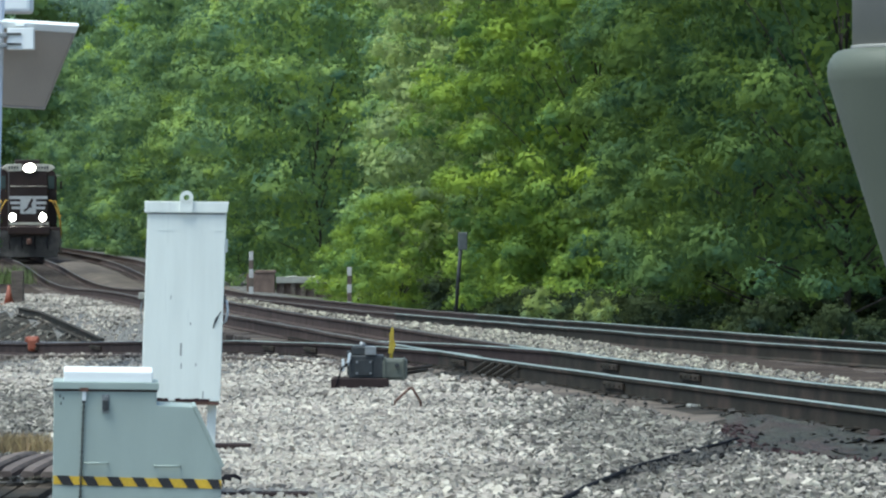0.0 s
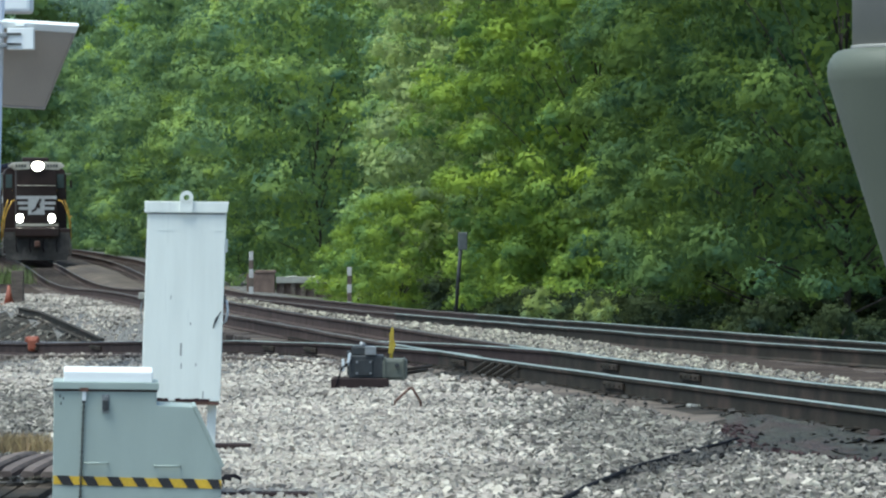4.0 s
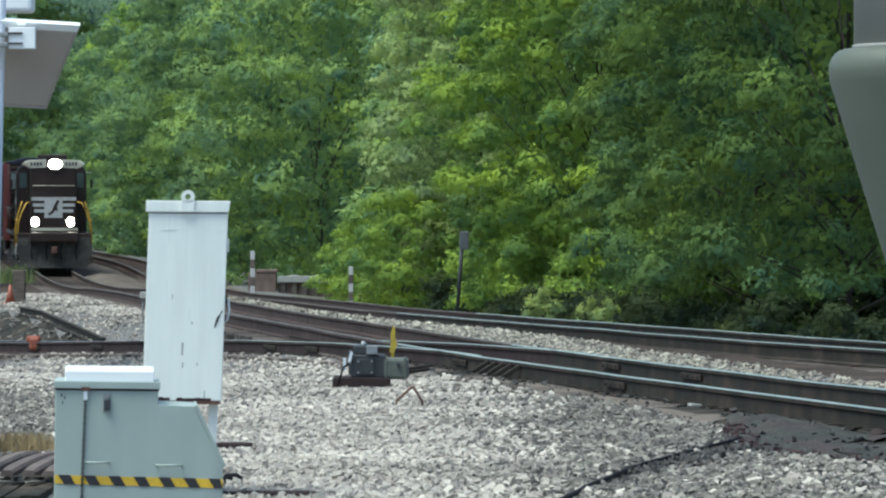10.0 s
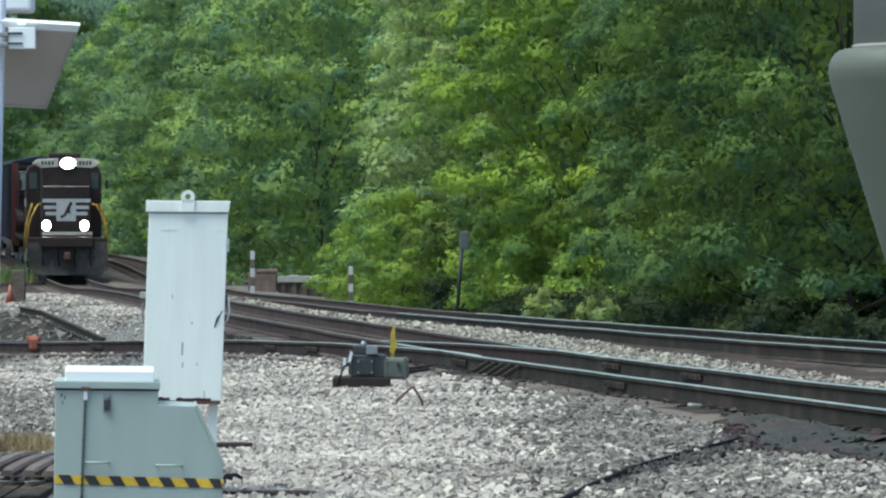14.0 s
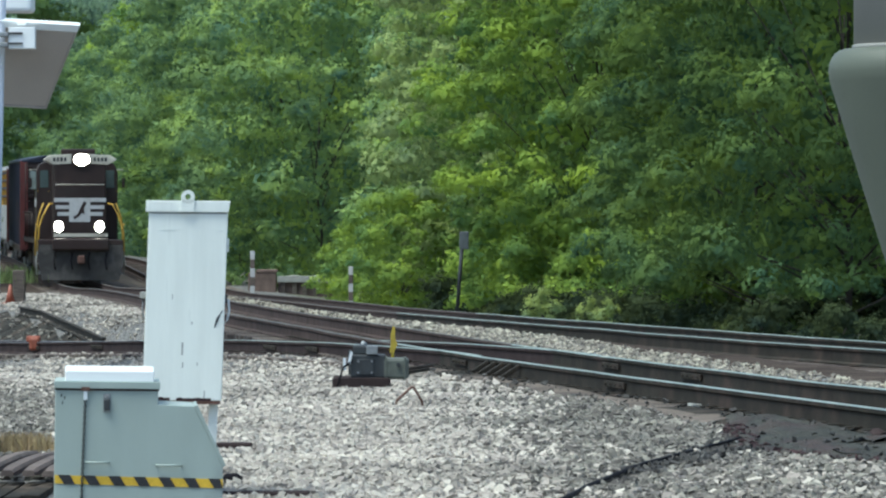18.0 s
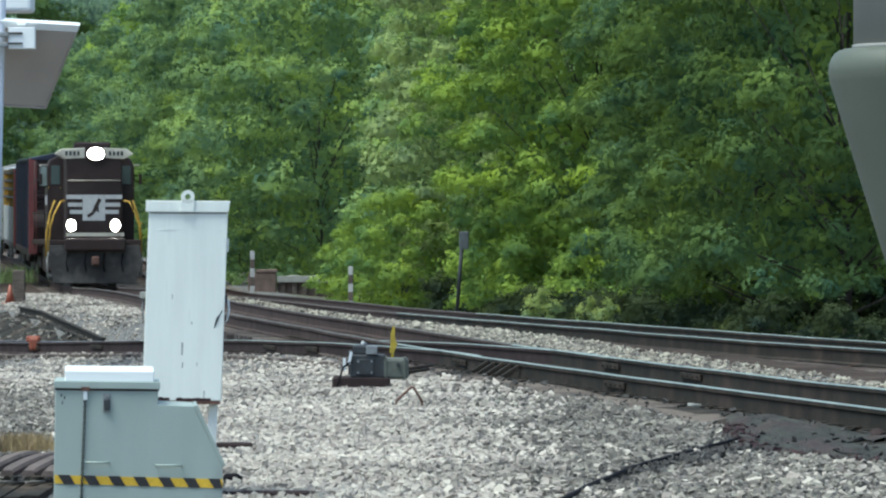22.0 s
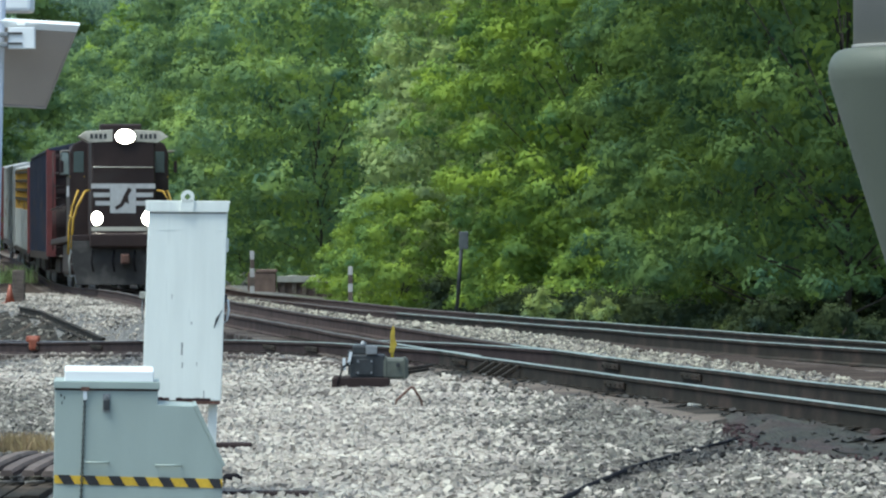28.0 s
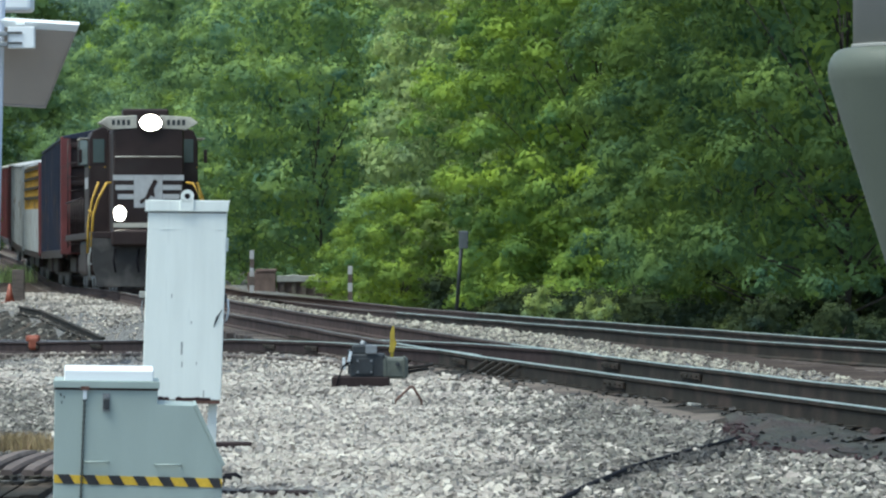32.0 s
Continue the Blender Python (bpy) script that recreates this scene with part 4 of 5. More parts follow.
    sg = thing("leaning_sign_post", Matrix.Translation(o), "dark leaning post with small sign before the trees", "sign post")
    part("post", tubed([(0, 0, 0), top], 0.045, 8), M_DARKSTEEL, sg)
    part("sign", boxed(top.x - 0.09, top.x + 0.13, top.y - 0.1, top.y - 0.06, top.z - 0.42, top.z, bevel=0.02), M_STEELSIGN, sg)
    # banded posts and low parapet far beyond
    for px, d, h in ((447, 160, 1.55), (621, 121, 1.15)):
        o = at_px(px, 0, d)
        o.z = ground_z(o.x, d)
        pp = thing("marker_post", Matrix.Translation(o), "white marker post with dark bands", "marker post", "marker posts")
        k = 5
        for j in range(k):
            part("band", boxed(-0.06 * d / 121, 0.06 * d / 121, -0.07, 0.07, h * j / k - (0.1 if j == 0 else 0), h * (j + 1) / k - 0.003, bevel=0.01), M_LOCOWHITE if j % 2 == 0 else M_TIE, pp)
    o = at_px(515, 0, 166)
    o.z = ground_z(o.x, 166)
    w = thing("culvert_parapet", Matrix.Translation(o), "low brick parapet with pale concrete coping", "parapet")
    sp = 166 / FOCAL
    part("pier", boxed(-76 * sp, -26 * sp, 0, 0.5, -0.3, 0.78, bevel=0.03), M_BRICK, w, "red-brown brick pier")
    part("pier_cap", boxed(-62 * sp, -24 * sp, -0.03, 0.53, 0.782, 0.9, bevel=0.03), M_BRICK, w)
    part("wall", boxed(-24 * sp, 76 * sp, 0.22, 0.4, -0.3, 0.42), M_BRICK, w)
    for px in (-18, 2, 20, 40, 58):
        part("wall_post", boxed(px * sp, (px + 8) * sp, 0.1, 0.22, -0.3, 0.42, bevel=0.01), M_TIE, w, "weathered post under the coping")
    bm = boxed(-24 * sp, 78 * sp, 0.02, 0.5, 0.422, 0.66, bevel=0.02)
    bmesh.ops.subdivide_edges(bm, edges=[e for e in bm.edges if abs(e.verts[0].co.x - e.verts[1].co.x) > 1], cuts=24)
    for v in bm.verts:
        if v.co.z > 0.55:
            v.co.z += 0.05 * noise.noise((v.co.x * 2.2, v.co.y, 3.0))
    part("coping", bm, M_CONC, w, "pale rough concrete coping")
    part("pier", boxed(80 * sp, 92 * sp, 0, 0.5, -0.3, 0.75, bevel=0.02), M_BRICK, w, "red-brown brick pier")
    # loose old rail lying on the low ground behind the spur
    line = [on_ground(px, py) + Vector((0, 0, 0.1)) for px, py in ((184, 614), (150, 598), (112, 581), (74, 564), (36, 556))]
    a = line[0]
    root = thing("old_siding", Matrix.Translation(a), "rusty old siding rail half buried behind spur", "siding")
    bm = bmesh.new()
    rings = []
    for j, p in enumerate(line):
        t = (line[min(j + 1, 4)] - line[max(j - 1, 0)]).normalized()
        side = Vector((t.y, -t.x, 0)).normalized()
        rings.append([bm.verts.new(p - a + side * u * 1.3 + Vector((0, 0, v - 0.1))) for u, v in RAIL])
    k = len(RAIL)
    for r0, r1 in zip(rings, rings[1:]):
        for j in range(k):
            bm.faces.new((r0[j], r0[(j + 1) % k], r1[(j + 1) % k], r1[j]))
    bm.faces.new(rings[0])
    bm.faces.new(rings[-1][::-1])
    bmesh.ops.recalc_face_normals(bm, faces=bm.faces[:])
    part("rail", bm, M_RAIL, root)
    # lumps of grease and dirt against the near rail
    rl = random.Random(3)
    for k in range(9):
        y = 38.2 + rl.uniform(-0.9, 0.9)
        o = Vector((main_x(y) - 0.95 + rl.uniform(-0.18, 0.06), y, -0.02))
        lump = thing("dirt_clod", Matrix.Translation(o), "dark greasy dirt clod against the near rail", "dirt", "dirt clods")
        bm = bmesh.new()
        bmesh.ops.create_icosphere(bm, subdivisions=2, radius=rl.uniform(0.05, 0.1))
        for v in bm.verts:
            v.co *= 1 + 0.45 * noise.noise(v.co * 14 + Vector((k, 0, 0)))
        part("clod", bm, M_SPUR, lump)


def rail_fittings():
    """Joint bars, braces and clips on the near rails."""
    def bar(fx, fz, side, y, length, root, face=-1):
        t = math.degrees(math.atan(fx(y + 0.5) - fx(y - 0.5)))
        bm = boxed(-0.012, 0.012, -length / 2, length / 2, 0.045, 0.115, bevel=0.006)
        for k in range(4):
            yy = -length / 2 + length * (k + 0.5) / 4
            tube(bm, [(-0.012, yy, 0.08), (-0.035, yy, 0.08)], 0.013, 6)
        a = -math.radians(t)
        ob = part("joint_bar", bm, M_RAIL, root)
        nx, ny = math.cos(a), math.sin(a)
        ob.matrix_basis = pose(fx(y) + (side + face * 0.035) * nx, y + (side + face * 0.035) * ny, fz(y) + 0.015, 0, 0, -t)
    for y in (57.5, 49.0):
        bar(main_x, main_z, -0.755, y, 0.9, main_track)
    for y in (55.5, 51.5):
        bar(main_x, main_z, 0.755, y, 0.9, main_track)
    for y in (70.6, 67.4, 84.0, 89.0):
        bar(spur_x, spur_z, -0.755, y, 0.9, spur_track)
    brace = mesh_of("rail_brace", boxed(-0.23, 0.0, -0.04, 0.04, -0.025, 0.025, bevel=0.01), M_RAIL)
    for k in range(5):
        y = 53.7 + k * 0.46
        ob = new("rail_brace", brace)
        ob.parent = main_track
        ob.matrix_basis = pose(main_x(y) - 0.79, y, main_z(y) + 0.15, 0, -33, 8)
    clip = part("rail_clip", boxed(-0.07, 0.05, -0.05, 0.05, 0.0, 0.035, bevel=0.01), M_CONC, main_track, "pale steel rail clip")
    clip.matrix_basis = pose(main_x(45.0) - 0.93, 45.0, 0.0, 0, 8, 25)
    plate = mesh_of("tie_plate", boxed(-0.17, 0.17, -0.09, 0.09, 0.012, 0.022), M_RAIL)
    for fx, fz, root, y0, y1 in ((main_x, main_z, main_track, 30, 75), (spur_x, spur_z, spur_track, 63, 80)):
        y = y0
        while y < y1:
            ob = new("tie_plate", plate)
            ob.parent = root
            ob.matrix_basis = pose(fx(y) - 0.755, y, fz(y), 0, 0, 8)
            y += 0.53


white_cabinet()
grey_box()
switch_machine()
solar_pole()
steel_hopper()
slat_stack()
small_things()
rail_fittings()
tuft("dry_grass", 40, 806, 1800, 0.2, 0.28, M_DRYGRASS, 2, "dry straw-coloured grass tuft on ballast", 0.2)
for px, py, n, h, w, sd in ((20, 500, 300, 0.5, 0.6, 6),):
    tuft("tall_grass", px, py, n, h, w, M_PALEGRASS, sd, "pale green tall grass below the trees", 0.6)


# ---- trees ----
def leaves(name, pos, face, shade, n, size, rng, mat, diamond):
    """Small drooping leaves at pos: face turns each blade, shade is the soft direction of its bough."""
    nrm = face + rng.normal(size=(n, 3)) * 0.2
    nrm /= np.linalg.norm(nrm, axis=1)[:, None]
    t = np.cross(nrm, rng.normal(size=(n, 3))) + np.array([0, 0, -0.35])
    t -= nrm * (t * nrm).sum(1)[:, None]
    t /= np.linalg.norm(t, axis=1)[:, None]
    b = np.cross(nrm, t)
    sz = (size * rng.uniform(0.6, 1.3, n))[:, None]
    droop = nrm * sz * 0.25
    if diamond:
        corners = [pos - t * sz, pos - b * sz * 0.5 + droop * 0.5, pos + t * sz * 1.1 - droop, pos + b * sz * 0.5 + droop * 0.5]
    else:
        corners = [pos - t * sz + droop, pos + t * sz * 0.6 - b * sz * 0.6 - droop, pos + t * sz * 0.6 + b * sz * 0.62 - droop]
    k = len(corners)
    me = bpy.data.meshes.new(name)
    me.vertices.add(n * k)
    me.vertices.foreach_set("co", np.stack(corners, 1).reshape(-1))
    me.loops.add(n * k)
    me.loops.foreach_set("vertex_index", np.arange(n * k))
    me.polygons.add(n)
    me.polygons.foreach_set("loop_start", np.arange(n) * k)
    me.update()
    me.shade_smooth()
    soft = shade + rng.normal(size=(n, 3)) * 0.08
    soft /= np.linalg.norm(soft, axis=1)[:, None]
    me.normals_split_custom_set_from_vertices(np.repeat(soft, k, 0).tolist())
    me.materials.append(mat)
    return me


def make_tree(name, seed, h, r, n, mat, size, m, label, low=0.02, bough=1.0, diamond=False, droop=0.5, gap=0.95):
    """Trunk and limbs; boughs set apart round the crown, each a drooping mound of leafy sprays, over a dense heart."""
    rng = np.random.default_rng(seed)
    root = thing(name, m, label, "tree" if name == "tree" else "shrub", "lineside trees" if name == "tree" else "lineside shrubs")
    bm = bmesh.new()
    tube(bm, [(0, 0, -0.3), (0.12, 0, h * 0.15), (-0.1, 0.15, h * 0.3), (0.1, 0.1, h * 0.5)], [0.008 * r + 0.04, 0.006 * r + 0.03, 0.035, 0.015], 8)
    base = (0.22 + 0.2 * r) * bough

    def reach(z):
        return r * np.sqrt(np.clip(1 - ((z / h - 0.42) / 0.62) ** 2, 0.06, 1))
    # bough centres, kept apart from one another
    c, cr, k = np.zeros((400, 3)), np.zeros(400), 0
    tries = rng.uniform(0, 1, (1500, 4))
    for u, v, w, g in tries:
        z, q = h * (low + (1 - low) * u), 2 * np.pi * v
        rad = float(reach(z)) * (0.72 + 0.3 * w) * (1 + 0.12 * math.sin(3 * q + seed) + 0.1 * math.sin(z * 1.3 + 2 * q))
        p, a = np.array([rad * math.cos(q), rad * math.sin(q), z]), base * (0.55 + 0.75 * g * g)
        if k == 0 or (np.linalg.norm((c[:k] - p) * (1, 1, 1.25), axis=1) > gap * (a + cr[:k])).all():
            c[k], cr[k] = p, a
            k += 1
            if k == 400:
                break
    c, cr = c[:k], cr[:k]
    for j in range(0, k, 6):
        p = Vector(c[j])
        tube(bm, [(0, 0, max(0.1, p.z * 0.45)), (p.x * 0.3, p.y * 0.3, p.z * 0.62), (p.x * 0.7, p.y * 0.7, p.z * 0.86)], [0.03, 0.02, 0.008], 5)
    part("trunk", bm, M_BARK, root, "grey-brown trunk and limbs")
    out = c * np.array([1, 1, 0])
    out /= np.linalg.norm(out, axis=1)[:, None] + 1e-6
    def mound(count, low_z, near, far):
        """Points over the boughs' mounds, with the way each faces and its bough."""
        pick = rng.choice(k, count, p=cr ** 2 / (cr ** 2).sum())
        d = rng.normal(size=(count, 3))
        d[:, 2] = np.abs(d[:, 2]) * 1.2 - low_z
        d += out[pick] * 0.55
        d /= np.linalg.norm(d, axis=1)[:, None]
        lump = 1 + 0.2 * np.sin(5 * d[:, 0] + 3 * pick) * np.cos(5 * d[:, 1] + 2 * pick) + 0.14 * np.sin(9 * d[:, 2] + 8 * d[:, 0] + pick)
        p = c[pick] + d * (cr[pick] * lump * rng.uniform(near, far, count))[:, None] * np.array([1.1, 1.1, 0.68])
        p[:, 2] -= (d[:, 0] ** 2 + d[:, 1] ** 2) * cr[pick] * droop * 0.5
        face = d * np.array([1, 1, 1.5]) + rng.normal(size=(count, 3)) * 0.14
        return p, d, face / np.linalg.norm(face, axis=1)[:, None]
    # sprays over each mound, on a closer layer of larger leaves
    per = 14
    sprays = int(n * 0.85) // per
    heart, d, shade = mound(sprays, 0.45, 0.86, 1.06)
    twig = d + rng.normal(size=(sprays, 3)) * 0.5
    twig[:, 2] -= droop
    twig /= np.linalg.norm(twig, axis=1)[:, None]
    along = rng.uniform(-1.0, 1.0, (sprays, per, 1))
    side = rng.normal(size=(sprays, per, 3)) * size * np.array([0.8, 0.8, 0.5])
    pos = (heart[:, None] + twig[:, None] * along * size * 3.2 + side).reshape(-1, 3)
    face = np.repeat(shade, per, 0)
    big = int(3.6 * (cr ** 2).sum() / (size * 1.8) ** 2)
    under, _, under_face = mound(big, 0.6, 0.72, 0.9)
    # the dense heart of the crown
    inner = int(n * 0.06)
    z = h * (low + (0.95 - low) * rng.uniform(0, 1, inner))
    q = rng.uniform(0, 2 * np.pi, inner)
    rad = reach(z) * rng.uniform(0.48, 0.64, inner)
    o = np.stack([np.cos(q), np.sin(q), np.zeros(inner)], 1)
    sizes = np.concatenate([np.full(len(pos), size), np.full(big, size * 1.8), np.full(inner, size * 2.4)])
    pos = np.concatenate([pos, under, o * rad[:, None] + np.stack([0 * z, 0 * z, z], 1)])
    face = np.concatenate([face, under_face, o])
    pos[:, 2] = np.maximum(pos[:, 2], 0.05)
    ob = new("crown", leaves("crown", pos, face, face, len(pos), sizes, rng, mat, diamond))
    ob.parent = root
    return root


LB = "broadleaf tree in full summer leaf beside the railway"


def place(px, d, off=0.0):
    x = (px - 784) * d / FOCAL + off
    rise = min(9.0, max(0.0, d - 420) * 0.07)
    return pose(x, d, ground_z(x, min(d, 420)) - 0.1 + rise, 0, 0, (px * 37) % 360)


# the row behind the second track, near to far
make_tree("tree", 31, 13, 4.4, 120000, M_LEAF2, 0.042, place(1500, 86), "deep green " + LB, 0.1, 0.75, True, 0.9)
make_tree("tree", 32, 14, 4.1, 110000, M_LEAF2, 0.044, place(1345, 100), "deep green " + LB, 0.1, 0.75, True, 0.9)
make_tree("tree", 33, 13.5, 4.0, 100000, M_LEAF, 0.048, place(1060, 112), "bright green " + LB, 0.05, 0.8, True, 0.7)
t_a = make_tree("tree", 34, 14, 4.2, 40000, M_LEAF2, 0.085, place(1400, 110), "deep green " + LB)
t_b = make_tree("tree", 35, 13, 2.7, 44000, M_LEAF3, 0.06, place(850, 126), "pale green " + LB, bough=1.1)
t_c = make_tree("tree", 36, 15, 4.4, 60000, M_LEAFMID, 0.07, place(565, 178), "bright green " + LB, bough=1.25, droop=0.7)
t_d = make_tree("tree", 37, 17, 4.8, 52000, M_LEAFOLIVE, 0.085, place(520, 205), "olive green " + LB, bough=1.45, droop=0.7)
t_e = make_tree("tree", 38, 16, 4.6, 34000, M_LEAF2, 0.1, place(1300, 139), "deep green " + LB, bough=1.2)
# deep green copies in the gaps are dark in place of shaded hollows
for proto, px, d in ((t_d, 350, 262), (t_c, 290, 290), (t_d, 225, 335), (t_d, 165, 385), (t_c, 960, 142), (t_a, 1160, 122), (t_c, 1000, 143),
                     (t_c, 900, 165), (t_e, 730, 186), (t_e, 585, 212), (t_e, 480, 240), (t_e, 395, 275), (t_e, 440, 258), (t_a, 1600, 103), (t_e, 1080, 150), (t_e, 1450, 134), (t_a, 1330, 122), (t_a, 1480, 116)):
    copy_thing(proto, place(px, d))
# squat deep green tree, its dark leaves painting a hollow's shade
copy_thing(t_e, place(425, 222) @ Matrix.Diagonal((0.85, 0.85, 0.56, 1)))
shrub = make_tree("shrub", 41, 4.1, 2.3, 28000, M_LEAFBUSH, 0.042, place(715, 124) @ Matrix.Scale(0.8, 4), "bright yellow-green lineside shrub")
low = make_tree("shrub", 42, 2.4, 1.5, 6000, M_LEAFUNDER, 0.08, place(1120, 118), "lineside shrub in shade-darkened green")
for px, d, sc in ((645, 130, 0.7), (800, 129, 0.85), (895, 124, 0.75)):
    copy_thing(shrub, place(px, d) @ Matrix.Scale(sc, 4))
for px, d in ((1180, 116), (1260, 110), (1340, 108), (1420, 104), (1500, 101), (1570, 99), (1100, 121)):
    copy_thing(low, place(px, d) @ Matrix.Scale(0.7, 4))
skirt = make_tree("shrub", 48, 3.0, 1.7, 14000, M_LEAF, 0.042, place(1000, 110), "bright green leafy shrub at the wood's edge")
for px, d, sc in ((1090, 107, 0.8), (930, 115, 0.85), (1175, 103, 0.6)):
    copy_thing(skirt, place(px, d) @ Matrix.Scale(sc, 4))
scrub = make_tree("shrub", 47, 0.8, 0.55, 1500, M_LEAFUNDER, 0.045, pose(second_x(70) + 3.9, 70, ground_z(second_x(70) + 3.9, 70) - 0.08), "low scrub in shade-darkened green beside second track")
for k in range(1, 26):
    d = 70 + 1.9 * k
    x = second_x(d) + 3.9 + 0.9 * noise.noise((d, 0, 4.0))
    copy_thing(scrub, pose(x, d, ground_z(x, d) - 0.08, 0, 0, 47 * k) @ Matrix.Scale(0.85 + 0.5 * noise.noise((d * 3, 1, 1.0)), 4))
pale = make_tree("shrub", 45, 1.0, 0.28, 2500, M_LEAFWEED, 0.035, place(958, 96) @ Matrix.Scale(0.8, 4), "pale green weeds below the trees")
for px, d in ((1045, 93), (1080, 92)):
    copy_thing(pale, place(px, d) @ Matrix.Diagonal((0.75, 0.75, 0.85, 1)))
near = make_tree("tree", 46, 10, 2.15, 30000, M_LEAF2, 0.055, pose(-8.7, 76, -0.3), "deep green overhanging " + LB, 0.42)
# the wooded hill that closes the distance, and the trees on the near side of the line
far_a = make_tree("tree", 43, 23, 6.8, 13000, M_LEAFFAR, 0.3, place(120, 430), "haze-tinted blue-green " + LB)
far_b = make_tree("tree", 44, 22, 6.2, 13000, M_LEAF, 0.3, place(250, 420), "bright green " + LB)
rnd = random.Random(9)
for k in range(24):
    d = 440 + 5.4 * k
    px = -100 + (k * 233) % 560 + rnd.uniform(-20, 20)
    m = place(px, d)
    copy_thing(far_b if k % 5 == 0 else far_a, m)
for px, d in ((30, 190), (-60, 170), (70, 240), (10, 300), (60, 350)):
    copy_thing(t_e, place(px, d, -6.0))
# ---- train ----
def disc(bm, c, rx, rz, y0, y1, n=20):
    prism(bm, [(c[0] + rx * math.cos(2 * math.pi * k / n), c[1] + rz * math.sin(2 * math.pi * k / n)) for k in range(n)], "y", y0, y1)


WHEELS = []


def trucks(root, centres, wb=1.7, axles=3, r=0.5):
    """Bogies with side frames and wheels on axles."""
    for c in centres:
        tr = part("truck_frame", boxed(-1.15, -0.95, c - wb * axles / 2 - 0.2, c + wb * axles / 2 + 0.2, 0.45, 0.95, bevel=0.05), M_LOCO, root)
        part("side_frame", boxed(0.95, 1.15, c - wb * axles / 2 - 0.2, c + wb * axles / 2 + 0.2, 0.45, 0.95, bevel=0.05), M_LOCO, tr)
        for k in range(axles):
            y = c + (k - (axles - 1) / 2) * wb
            bm = bmesh.new()
            for sx in (-0.78, 0.66):
                tube(bm, [(sx, 0, 0), (sx + 0.12, 0, 0)], r, 24)
            tube(bm, [(-0.9, 0, 0), (0.9, 0, 0)], 0.09, 10)
            for q in range(4):
                box(bm, -0.8, -0.77, -0.03, 0.03, 0.12, r - 0.1, m=pose(0, 0, 0, 90 * q))
            w = part("wheelset", bm, M_STEEL, tr, "steel wheels on axle")
            w.matrix_basis = pose(0, y, r)
            WHEELS.append((w, y, r))


def coupler(root, y, sign):
    bm = boxed(-0.12, 0.12, min(y, y + sign * 0.5), max(y, y + sign * 0.5), 0.72, 1.0, bevel=0.04)
    part("coupler", bm, M_RUST, root, "rusty knuckle coupler")


